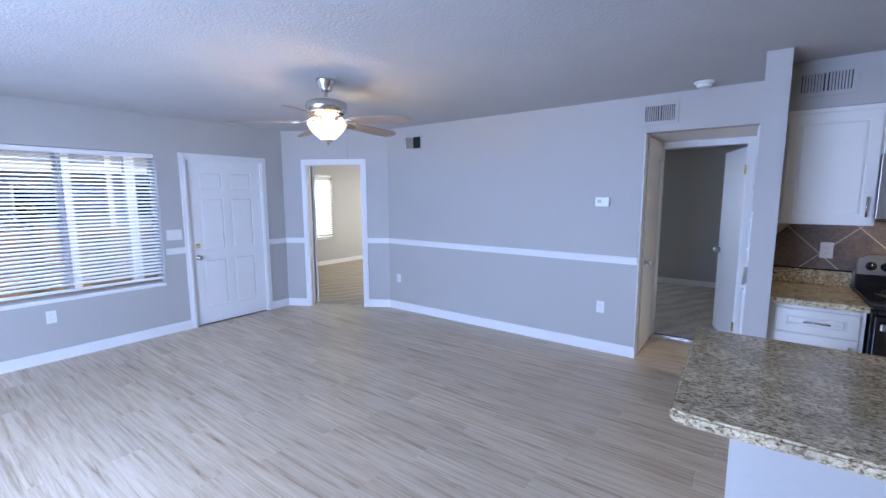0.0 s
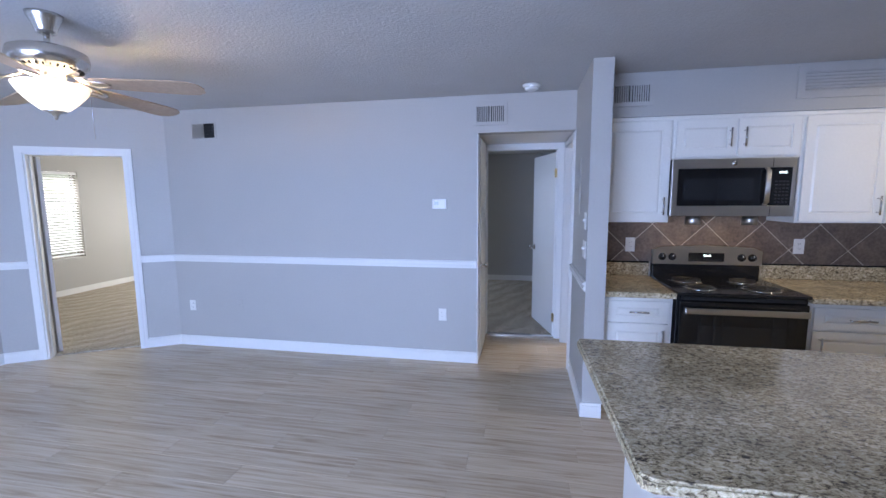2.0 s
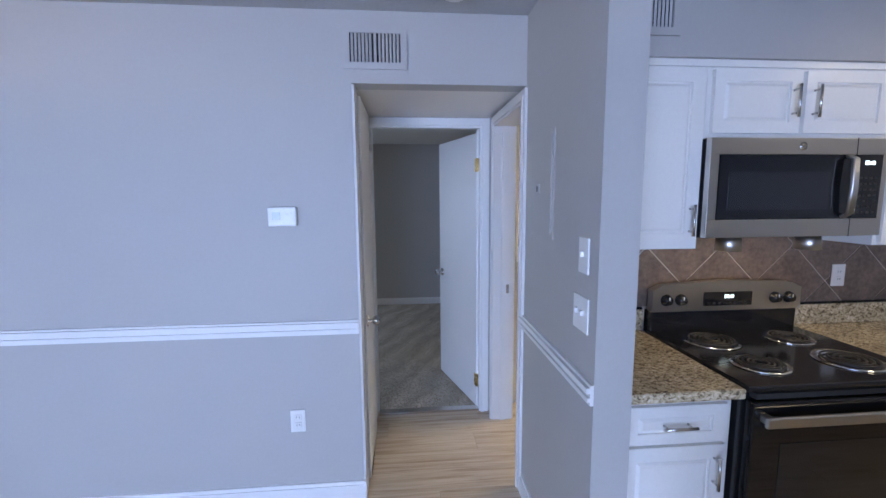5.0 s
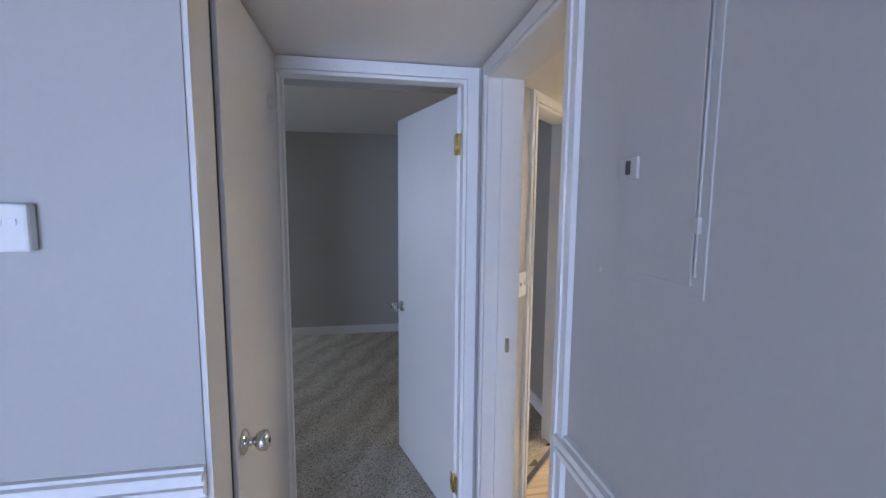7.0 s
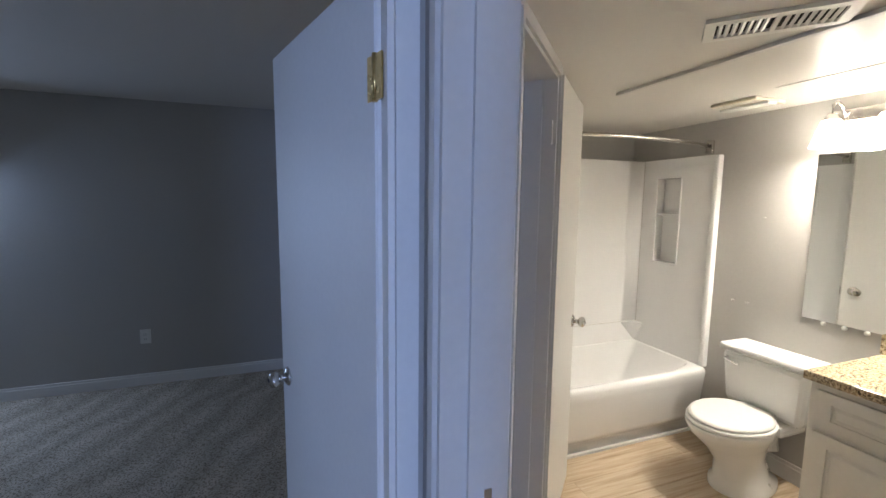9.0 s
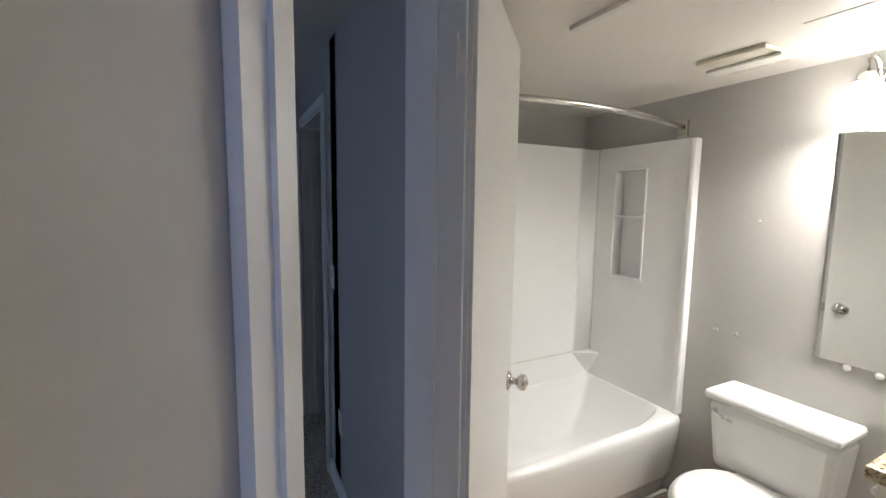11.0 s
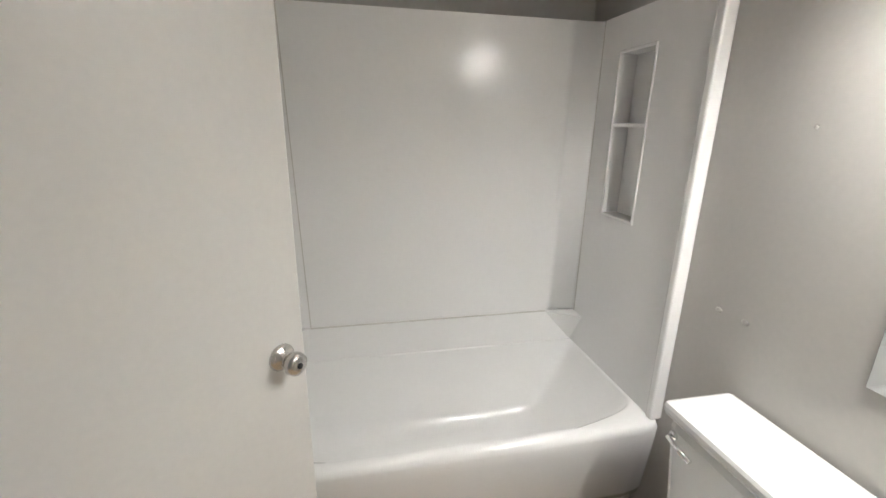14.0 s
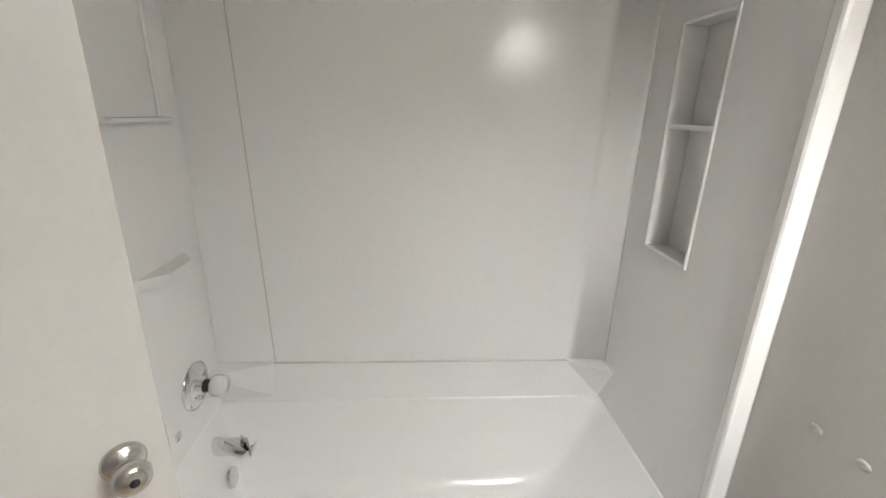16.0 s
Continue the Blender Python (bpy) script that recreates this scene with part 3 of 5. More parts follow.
for z in (0.25, 1.0, 1.75):
    hinge(fd, pose(W - 0.002, -0.004, z), WHITE)
part("peephole_mark", boxes((0.075, 0.115, -0.002, 0.0, 1.428, 1.434)), CAULK, fd, "small scratch mark")


def flush_door(name, label, m, w, h=2.02, side=1, hinges=BRASS, material=WHITE, kz=0.93):
    """Flush leaf from its hinge at the origin along x."""
    o = tagged(new(name), label, "door", kind="structure")
    o.matrix_world = m
    part("leaf", boxes((0.003, w, -0.0175, 0.0175, 0.015, h), bev=0.002), material, o)
    knob(o, pose(w - 0.065, -0.0175, kz, 90))
    knob(o, pose(w - 0.065, 0.0175, kz, -90))
    part("latch", boxes((w, w + 0.002, -0.012, 0.012, kz - 0.028, kz + 0.028)), NICKEL, o)
    for z in (0.22, h - 0.22):
        hinge(o, pose(0.0, -0.018 * side, z), hinges)
    return o


flush_door("door_2", "white flush bedroom door, half open", pose(0.004, 5.15, 0.0, 0, 0, 106.5), 0.735, 2.02, side=-1)
flush_door("door_3", "white flush bathroom door, swung wide open", pose(0.812, 5.692, 0.0, 0, 0, 45), 0.60, 2.04, side=-1, hinges=OFFWHITE, material=OFFWHITE)
flush_door("door_4", "white flush closet door, open into the bedroom", pose(0.82, 7.93, 0.0, 0, 0, 156), 0.58, 1.99, side=1)
cd = tagged(new("door_5"), "white narrow hall closet door, closed", "door", kind="structure")
cd.matrix_world = pose(-0.738, 4.392, 0.01, 0, 0, 90)
part("leaf", boxes((0, 0.50, -0.001, 0.02, 0, 2.08), bev=0.002), OFFWHITE, cd)
# dark strip added for the shade in the gap beside the closet door
part("gap_shade_strip", boxes((-0.014, 0.0, 0.0115, 0.02, 0, 2.09)), DARK, cd)
knob(cd, pose(0.05, -0.001, 0.90, 90))
part("latch_hook", boxes((0.49, 0.505, -0.02, -0.001, 1.86, 1.90), (0.475, 0.53, -0.012, -0.008, 1.885, 1.89), bev=0.002), OFFWHITE, cd, "painted-over hook latch")
lf = tagged(new("door_6"), "white bedroom door, folded open inside", "door", kind="structure")
dd = Vector((DB[0] - DA[0], DB[1] - DA[1])).normalized()
hp = (DA[0] + dd.x * 1.125 + 0.07 * dd.y, DA[1] + dd.y * 1.125 - 0.07 * dd.x)
lf.matrix_world = pose(hp[0] - 0.03, hp[1] + 0.09, 0, 0, 0, 172)
part("leaf", boxes((0, 0.74, -0.0175, 0.0175, 0.015, 1.97), bev=0.002), WHITE, lf)
solid("strike_plate", boxes((-0.001, 0.001, -0.016, 0.016, -0.03, 0.03)), NICKEL, "small metal strike plate on the bath door jamb", "hardware", pose(0.165, 4.9605, 0.95, 0, 0, 90))

# ---- ceiling fan ----
FX, FY = -2.61, 2.19
fan = thing("ceiling_fan", "brushed nickel five-blade ceiling fan with lit bowl", "ceiling fan", pose(FX, FY, H))
part("canopy", lathe([(0.072, 0), (0.070, -0.012), (0.060, -0.03), (0.042, -0.075), (0.038, -0.085), (0.0, -0.085)], 32), NICKEL, fan)
part("downrod", lathe([(0.013, -0.08), (0.013, -0.17)], 16), NICKEL, fan)
part("motor", lathe([(0.02, -0.145), (0.05, -0.152), (0.125, -0.158), (0.150, -0.172), (0.158, -0.2), (0.152, -0.232), (0.135, -0.246), (0.10, -0.258), (0.06, -0.275), (0.055, -0.32), (0.0, -0.32)], 40), NICKEL, fan, "brushed nickel motor housing")
for i in range(30):
    a = 2 * math.pi * i / 30
    part("vent_slot", boxes((0.10, 0.128, -0.003, 0.003, -0.256, -0.2485)), DARK, fan).matrix_basis = pose(0, 0, 0, 0, 0, math.degrees(a))
bowl = part("light_bowl", lathe([(0.148, -0.325), (0.150, -0.330), (0.132, -0.365), (0.098, -0.405), (0.062, -0.438), (0.045, -0.448), (0.038, -0.445), (0.09, -0.405), (0.125, -0.365), (0.142, -0.33)], 40), BOWL, fan, "lit frosted glass bowl shade")
part("finial", lathe([(0.0, -0.444), (0.046, -0.446), (0.044, -0.455), (0.018, -0.462), (0.012, -0.475), (0.006, -0.488), (0, -0.489)], 24), NICKEL, fan)
part("pull_chain", tube([(0.05, 0.02, -0.32), (0.16, 0.05, -0.33), (0.162, 0.05, -0.58)], 0.0012, 6), NICKEL, fan, "thin pull chain")
for k in range(5):
    ang = 15 + 72 * k
    bm = bmesh.new()
    outline = [(0.20, -0.048), (0.30, -0.058), (0.58, -0.072), (0.66, -0.068), (0.70, -0.042), (0.712, 0.0), (0.70, 0.042), (0.66, 0.068), (0.58, 0.072), (0.30, 0.058), (0.20, 0.048)]
    prism(outline, -0.003, 0.003, bm)
    b = part("blade", bm, BLADE, fan, "brown wood-grain fan blade")
    b.matrix_basis = pose(0, 0, -0.305, 0, 0, ang) @ pose(0, 0, 0, -12, 2.5, 0)
    br = bmesh.new()
    for s in (-1, 1):
        tube([(0.10, 0.012 * s, 0.024), (0.15, 0.030 * s, 0.006), (0.20, 0.034 * s, -0.006), (0.25, 0.02 * s, -0.006), (0.27, 0, -0.006)], 0.006, 8, br)
    box(br, 0.17, 0.26, -0.012, 0.012, -0.010, -0.003)
    bk = part("bracket", br, NICKEL, fan, "scrolled metal blade bracket")
    bk.matrix_basis = pose(0, 0, -0.305, 0, 0, ang) @ pose(0, 0, 0, -12, 2.5, 0)

# ---- small fittings of the living room ----
vent(pose(-0.644, 4.25, 2.27), 0.295, 0.19, "painted supply air vent in the wall above the hall opening")
hv = thing("wall_vent", "small painted air register, half of it open and dark", "vent", pose(-3.495, 4.25, 2.225))
part("frame", boxes((-0.14, 0.14, -0.008, 0, 0.07, 0.085), (-0.14, 0.14, -0.008, 0, -0.085, -0.07), (-0.14, -0.125, -0.008, 0, -0.07, 0.07), (0.125, 0.14, -0.008, 0, -0.07, 0.07)), PAINT, hv)
part("closed_damper", boxes((-0.125, 0.005, -0.005, 0, -0.07, 0.07)), STEEL, hv, "closed grey damper plate")
part("backing", boxes((0.005, 0.125, -0.002, 0, -0.07, 0.07)), DARK, hv)
for k in range(7):
    part("slat", boxes((0.015 + 0.0165 * k, 0.0175 + 0.0165 * k, -0.007, -0.002, -0.07, 0.07)), COIL, hv)
for z in (-0.035, 0.0, 0.035):
    part("crossbar", boxes((0.005, 0.125, -0.006, -0.003, z - 0.001, z + 0.001)), COIL, hv)
th = thing("thermostat", "white thermostat with a small grey display", "thermostat", pose(-1.10, 4.25, 1.494))
part("case", boxes((-0.066, 0.066, -0.026, 0, -0.046, 0.046), bev=0.006), PLASTIC, th)
part("display", boxes((-0.045, -0.008, -0.0275, -0.0255, -0.012, 0.022)), LCD, th)
for q in (-0.03, 0.0, 0.018, 0.042):
    part("button", boxes((q - 0.007, q + 0.007, -0.029, -0.0255, -0.034, -0.024) if q < 0.01 else (q - 0.007, q + 0.007, -0.029, -0.0255, 0.006, 0.018), bev=0.001), SLAT, th)
outlet(pose(-1.08, 4.25, 0.455))
outlet(pose(-3.776, 4.25, 0.435), w=0.07, h=0.11)
solid("cable_plate", boxes((-0.035, 0.035, -0.004, 0, -0.055, 0.055), (-0.006, 0.006, -0.012, -0.003, -0.006, 0.006), bev=0.0015), PAINT, "grey painted-over cable wall plate", "wall plate", pose(-3.22, 4.25, 0.46))
outlet(pose(-5.2, 0.945, 0.43, 0, 0, 90))
outlet(pose(-5.2, 2.055, 1.125, 0, 0, 90), "white triple light switch plate beside the door", 3, 0.16, 0.118, "light_switch", "switch")
outlet(pose(0.08, 3.52, 1.385, 0, 0, -90), "white single light switch plate", 1, 0.075, 0.12, "light_switch", "switch")
outlet(pose(0.08, 3.53, 1.185, 0, 0, -90), "white double light switch plate", 2, 0.118, 0.12, "light_switch", "switch")
outlet(pose(0.331, 5.231, 1.155, 0, 0, 45), "white double light switch plate in the bathroom", 2, 0.105, 0.118, "light_switch", "switch")
outlet(pose(-1.318, 8.25, 0.42, 0, 0, 0))
outlet(pose(0.84, 6.95, 0.42, 0, 0, -90))
outlet(pose(0.84, 7.08, 1.15, 0, 0, -90), "white light switch plate", 1, 0.075, 0.118, "light_switch", "switch")
sd = thing("smoke_detector", "round white ceiling smoke detector", "smoke detector", pose(-0.30, 4.0, H))
part("base", lathe([(0.07, 0), (0.07, -0.012), (0.055, -0.02), (0.0, -0.02)], 28), PLASTIC, sd)
part("cover", lathe([(0.055, -0.018), (0.052, -0.036), (0.035, -0.045), (0, -0.046)], 28), PLASTIC, sd)
sd2 = thing("smoke_detector", "round white ceiling smoke detector in the bedroom", "smoke detector", pose(-1.35, 6.6, 2.31))
part("base", lathe([(0.07, 0), (0.07, -0.012), (0.055, -0.022), (0.0, -0.022)], 28), PLASTIC, sd2)
pb = thing("breaker_panel", "painted-over electrical breaker panel cover", "breaker panel", pose(0.08, 3.945, 1.63, 0, 0, -90))
part("cover_frame", boxes((-0.112, 0.112, -0.003, 0, -0.222, 0.222), bev=0.001), PAINT, pb)
part("panel_door", boxes((-0.094, 0.088, -0.006, -0.0025, -0.205, 0.205), bev=0.0015), PAINT, pb)
part("hinge_rod", tube([(0.095, -0.005, -0.19), (0.095, -0.005, 0.205)], 0.0022, 8), PAINT, pb)
part("panel_latch", boxes((-0.102, -0.05, -0.011, -0.003, -0.036, 0.004), bev=0.002), PAINT, pb, "small painted latch")
part("latch_slot", boxes((-0.083, -0.069, -0.0118, -0.0105, -0.028, -0.003)), COIL, pb)
part("hinge_clip", boxes((0.088, 0.1, -0.010, -0.003, -0.125, -0.1), bev=0.001), PAINT, pb)
solid("wall_dab", lathe([(0.006, 0), (0.004, 0.002), (0, 0.003)], 10, pose(0.08, 4.115, 1.41, 0, -90, 0)), PAINT, "small filler dab on the painted wall", "patch")

# ---- kitchen ----


def door_on(parent, x0, x1, z0, z1, m_handle=None, length=0.13, name="cabinet_door", fld=0.055):
    w, h = x1 - x0, z1 - z0
    d = part(name, panel_face(w, h, 0.019, [(fld, w - fld, min(fld, h * 0.28), h - min(fld, h * 0.28))], inset=0.018), CABINET, parent)
    d.matrix_basis = pose(x0, -0.0195, z0)
    if m_handle is not None:
        bar_handle(d, pose(*m_handle), length)
    return d


def cabinet(label, m, w, d, h, doors, toe=0.0):
    """Carcass from x=0 to w, its face at y=0, on z=0."""
    o = thing("cabinet", label, "cabinet", m)
    rows_ = [(0, w, 0, d, toe, h)]
    if toe:
        rows_.append((0, w, 0.06, d, 0, toe))
    part("body", boxes(*rows_), CABINET, o)
    for dd_ in doors:
        door_on(o, *dd_)
    return o


UY, UZ, UT = 3.85, 1.357, 2.115
cabinet("white raised-panel wall cabinet beside the range hood", pose(0.212, UY, UZ), 0.500, 0.36, UT - UZ, [(0.03, 0.485, 0.012, 0.73, (0.42, 0, 0.11))])
cabinet("short white wall cabinet above the microwave", pose(0.714, UY, 1.815), 0.822, 0.36, UT - 1.815, [(0.021, 0.401, 0.02, 0.27, (0.345, 0, 0.125), 0.13, "cabinet_door", 0.045), (0.423, 0.806, 0.02, 0.27, (0.035, 0, 0.125), 0.13, "cabinet_door", 0.045)])
cabinet("white two-door raised-panel wall cabinet", pose(1.538, UY, UZ), 1.05, 0.36, UT - UZ, [(0.02, 0.515, 0.012, 0.73, (0.46, 0, 0.11)), (0.535, 1.03, 0.012, 0.73, (0.035, 0, 0.11))])
cabinet("white raised-panel wall cabinet", pose(2.59, UY, UZ), 0.608, 0.36, UT - UZ, [(0.02, 0.59, 0.012, 0.73, (0.035, 0, 0.11))])
structure("trim", boxes((0.212, 3.198, 3.838, 3.849, 2.097, 2.124)), CABINET, "white cabinet crown strip")
LY = 3.56
cabinet("white base cabinet with one drawer beside the range", pose(0.212, LY, 0), 0.472, 0.645, 0.852, [(0.045, 0.445, 0.675, 0.82, (0.20, 0, 0.0725, 0, 90, 0), 0.13, "drawer_front"), (0.045, 0.445, 0.12, 0.66, (0.36, 0, 0.44))], 0.09)
cabinet("white base cabinet with one drawer beside the black range", pose(1.498, LY, 0), 0.59, 0.645, 0.852, [(0.04, 0.55, 0.675, 0.82, (0.26, 0, 0.0725, 0, 90, 0), 0.15, "drawer_front"), (0.04, 0.56, 0.12, 0.66, (0.04, 0, 0.44))], 0.09)
cabinet("white base cabinet with one drawer", pose(2.092, LY, 0), 0.60, 0.645, 0.852, [(0.04, 0.56, 0.675, 0.82, (0.26, 0, 0.0725, 0, 90, 0), 0.15, "drawer_front"), (0.04, 0.56, 0.12, 0.66, (0.04, 0, 0.44))], 0.09)
cabinet("white base cabinet under the bar top", pose(3.18, 2.34, 0, 0, 0, 180), 3.06, 0.72, 0.872, [(0.04 + 0.6 * i, 0.58 + 0.6 * i, 0.12, 0.835, (0.04, 0, 0.6)) for i in range(5)], 0.09)

for x0, x1, lab in ((0.212, 0.69, "granite worktop beside the range"), (1.498, 3.19, "speckled beige granite kitchen worktop")):
    solid("worktop", boxes((x0, x1, 3.50, 4.205, 0.853, 0.892), bev=0.006), GRANITE, lab, "worktop")
    solid("granite_upstand", boxes((x0, x1, 4.178, 4.207, 0.893, 1.000), bev=0.003), GRANITE, "granite upstand strip on the worktop", "upstand")
    solid("tile_edge_strip", boxes((x0, x1, 4.186, 4.207, 1.0005, 1.010)), BLACK, "thin black strip along the upstand", "trim")
bt = prism([(-0.075, 1.425), (-0.045, 1.405), (3.19, 1.405), (3.19, 2.39), (-0.085, 2.39), (-0.10, 2.375)], 0.876, 0.915)
bmesh.ops.bevel(bt, geom=list(bt.edges), offset=0.008, segments=3, affect="EDGES")
solid("bar_top", bt, GRANITE, "speckled beige and brown granite bar top", "bar top")

kl = thing("ceiling_light", "white square kitchen ceiling light fixture", "ceiling light", pose(2.1, 3.0, H))
part("housing", boxes((-0.22, 0.22, -0.22, 0.22, -0.065, 0), bev=0.01), WHITE, kl)

# backsplash
structure("backsplash", boxes((0.212, 3.195, 4.2045, 4.209, 0.92, 1.80)), GROUT, "tile backsplash with tan grout")


def clip(poly, x0, x1, z0, z1):
    for ax, lim, sign in ((0, x0, 1), (0, x1, -1), (1, z0, 1), (1, z1, -1)):
        out = []
        for i, p in enumerate(poly):
            q = poly[(i + 1) % len(poly)]
            pi, qi = sign * (p[ax] - lim) >= 0, sign * (q[ax] - lim) >= 0
            if pi:
                out.append(p)
            if pi != qi:
                k = (lim - p[ax]) / (q[ax] - p[ax])
                out.append((p[0] + k * (q[0] - p[0]), p[1] + k * (q[1] - p[1])))
        poly = out
        if not poly:
            break
    return poly


# microwave
mw = thing("microwave", "stainless over-range microwave with black glass door", "microwave", pose(0.706, 3.79, 1.405))
part("body", boxes((0.0, 0.79, 0.03, 0.41, 0, 0.408), bev=0.004), BLACK, mw)
part("front", boxes((0.0, 0.79, 0.0, 0.029, 0.002, 0.075), (0.0, 0.79, 0.0, 0.029, 0.34, 0.406), (0.0, 0.04, 0.0, 0.029, 0.075, 0.34), (0.765, 0.79, 0, 0.029, 0.075, 0.34), bev=0.002), STEEL, mw, "brushed stainless front frame")
part("seam", boxes((0.642, 0.645, -0.001, 0.002, 0.0, 0.407)), DARK, mw)
dr = part("door_glass", boxes((0.041, 0.64, -0.002, 0.028, 0.076, 0.339)), BLACKGLASS, mw, "black glass door")
part("window_glass", boxes((0.085, 0.53, -0.0035, -0.0015, 0.115, 0.27)), GREYGLASS, dr)
hd = [(0.605, -0.005, 0.085), (0.602, -0.034, 0.10), (0.602, -0.040, 0.21), (0.602, -0.034, 0.32), (0.605, -0.005, 0.335)]
hb = bmesh.new()
for dx in (-0.008, 0.0, 0.008):
    tube([(x + dx, y, z) for x, y, z in hd], 0.008, 10, hb)
part("handle", hb, STEEL, dr, "curved stainless handle")
kp = part("control_panel", boxes((0.646, 0.764, -0.002, 0.028, 0.076, 0.339)), BLACKGLASS, mw)
for r in range(7):
    for c in range(4):
        part("key", boxes((0.664 + c * 0.023, 0.678 + c * 0.023, -0.0032, -0.0018, 0.095 + r * 0.024, 0.105 + r * 0.024)), COIL, kp)
part("emblem", lathe([(0.017, 0), (0.017, 0.002), (0, 0.002)], 24, pose(0.40, 0, 0.373, 90)), NICKEL, mw)


def text(name, body, size, m, material, parent):
    cu = bpy.data.curves.new(name, "FONT")
    cu.body, cu.size, cu.extrude, cu.align_x, cu.align_y = body, size, 0.0006, "CENTER", "CENTER"
    tmp = bpy.data.objects.new(name, cu)
    scene.collection.objects.link(tmp)
    me = bpy.data.meshes.new_from_object(tmp.evaluated_get(bpy.context.evaluated_depsgraph_get()))
    bpy.data.objects.remove(tmp)
    me.materials.clear()
    me.materials.append(material)
    ob = new(name, me)
    ob.parent = parent
    ob.matrix_basis = m
    return ob


text("clock_digits", "10:40", 0.022, pose(0.705, -0.003, 0.305, 90), LIT, kp)
for x in (0.90, 1.28):
    pl = thing("range_lamp", "silver puck lamp under the microwave, lit", "lamp", pose(x, 3.90, 1.405), "lamps under the microwave")
    part("housing", lathe([(0.035, 0), (0.048, -0.01), (0.052, -0.065), (0.047, -0.067), (0.045, -0.045), (0.0, -0.045)], 28), STEEL, pl)
    part("lens", lathe([(0.044, -0.05), (0.0, -0.051)], 24), RANGE_LENS, pl)

# range
RX0, RW = 0.697, 0.794
rg = thing("range", "stainless and black electric coil range", "range", pose(RX0, 3.50, -0.016))
part("body", boxes((0, RW, 0.03, 0.69, 0.02, 0.895), bev=0.004), BLACK, rg)
part("cooktop", boxes((-0.004, RW + 0.004, -0.005, 0.66, 0.896, 0.918), bev=0.006), BLACK, rg, "black enamel cooktop")
od = part("oven_door", boxes((0.012, RW - 0.012, -0.012, 0.03, 0.235, 0.86), bev=0.006), BLACKGLASS, rg, "black glass oven door")
part("oven_window", boxes((0.13, RW - 0.13, -0.0135, -0.0115, 0.36, 0.70), bev=0.0008), GREYGLASS, od)
ob_ = part("handle", boxes((0.03, RW - 0.03, -0.060, -0.042, 0.785, 0.825), (0.04, 0.07, -0.044, -0.01, 0.79, 0.82), (RW - 0.07, RW - 0.04, -0.044, -0.01, 0.79, 0.82), bev=0.006), STEEL, od, "wide stainless oven handle")
part("emblem", lathe([(0.014, 0), (0.014, 0.002), (0, 0.002)], 20, pose(RW / 2 + 0.02, -0.012, 0.275, 90)), NICKEL, od)
part("drawer", boxes((0.012, RW - 0.012, -0.010, 0.03, 0.04, 0.225), bev=0.006), STEEL, rg, "stainless storage drawer front")
part("vent_gap", boxes((0.03, RW - 0.03, -0.002, 0.031, 0.868, 0.888)), DARK, rg)
bgp = [(0.0, 1.02), (0.0, 1.13), (0.05, 1.155), (RW / 2, 1.172), (RW - 0.05, 1.155), (RW, 1.13), (RW, 1.02)]
bg = prism(bgp, 0, 0.045, None, Matrix(((1, 0, 0, 0), (0, 0, -1, 0.655), (0, 1, 0, 0), (0, 0, 0, 1))))
bgo = part("backguard", bg, STEEL, rg, "stainless control backguard")
part("backguard_base", boxes((0.005, RW - 0.005, 0.625, 0.69, 0.90, 1.018), bev=0.004), BLACK, rg)
part("display", boxes((0.265, 0.525, 0.606, 0.612, 1.045, 1.115), bev=0.002), BLACKGLASS, bgo)
text("clock_digits", "10:41", 0.026, pose(0.40, 0.6055, 1.092, 90), LIT, bgo)
for c in range(8):
    part("key", boxes((0.285 + c * 0.028, 0.301 + c * 0.028, 0.6045, 0.6065, 1.053, 1.063)), COIL, bgo)
for x in (0.07, 0.145, RW - 0.145, RW - 0.07):
    kb = part("control_knob", lathe([(0.030, 0), (0.029, 0.006), (0.023, 0.010), (0.021, 0.026), (0, 0.027)], 24, pose(x, 0.61, 1.08, 90)), BLACK, bgo)
    part("pointer", boxes((x - 0.002, x + 0.002, 0.5815, 0.584, 1.085, 1.10)), PLASTIC, kb)
for x, y, r in ((0.20, 0.18, 0.088), (0.20, 0.46, 0.105), (0.59, 0.18, 0.105), (0.59, 0.46, 0.088)):
    bu = part("drip_pan", lathe([(r + 0.018, 0.918), (r + 0.018, 0.923), (r + 0.004, 0.922), (r * 0.7, 0.9195), (0, 0.919)], 32, pose(x, y, 0)), CHROME, rg, "chrome drip pan ring")
    pts = [((0.016 + (r - 0.018) * k / 95) * math.cos(k * 0.27), (0.016 + (r - 0.018) * k / 95) * math.sin(k * 0.27)) for k in range(96)]
    part("coil", tube([(x + px, y + py, 0.928) for px, py in pts], 0.0045, 6), COIL, bu, "dark spiral heating coil")

outlet(pose(0.537, 4.195, 1.15))
outlet(pose(1.78, 4.195, 1.152))
vent(pose(0.405, 3.82, 2.287), 0.31, 0.175, "painted kitchen air vent with vertical slats", pitch=0.015)
vent(pose(2.03, 3.82, 2.31), 1.13, 0.215, "long painted return air grille on the soffit", halves=1, back=PAINT, vertical=False, pitch=0.019, border=0.045)

# ---- bathroom ----
TX0, TX1, TYB, TYF, BOW = 0.955, 2.425, 6.845, 6.205, 0.115


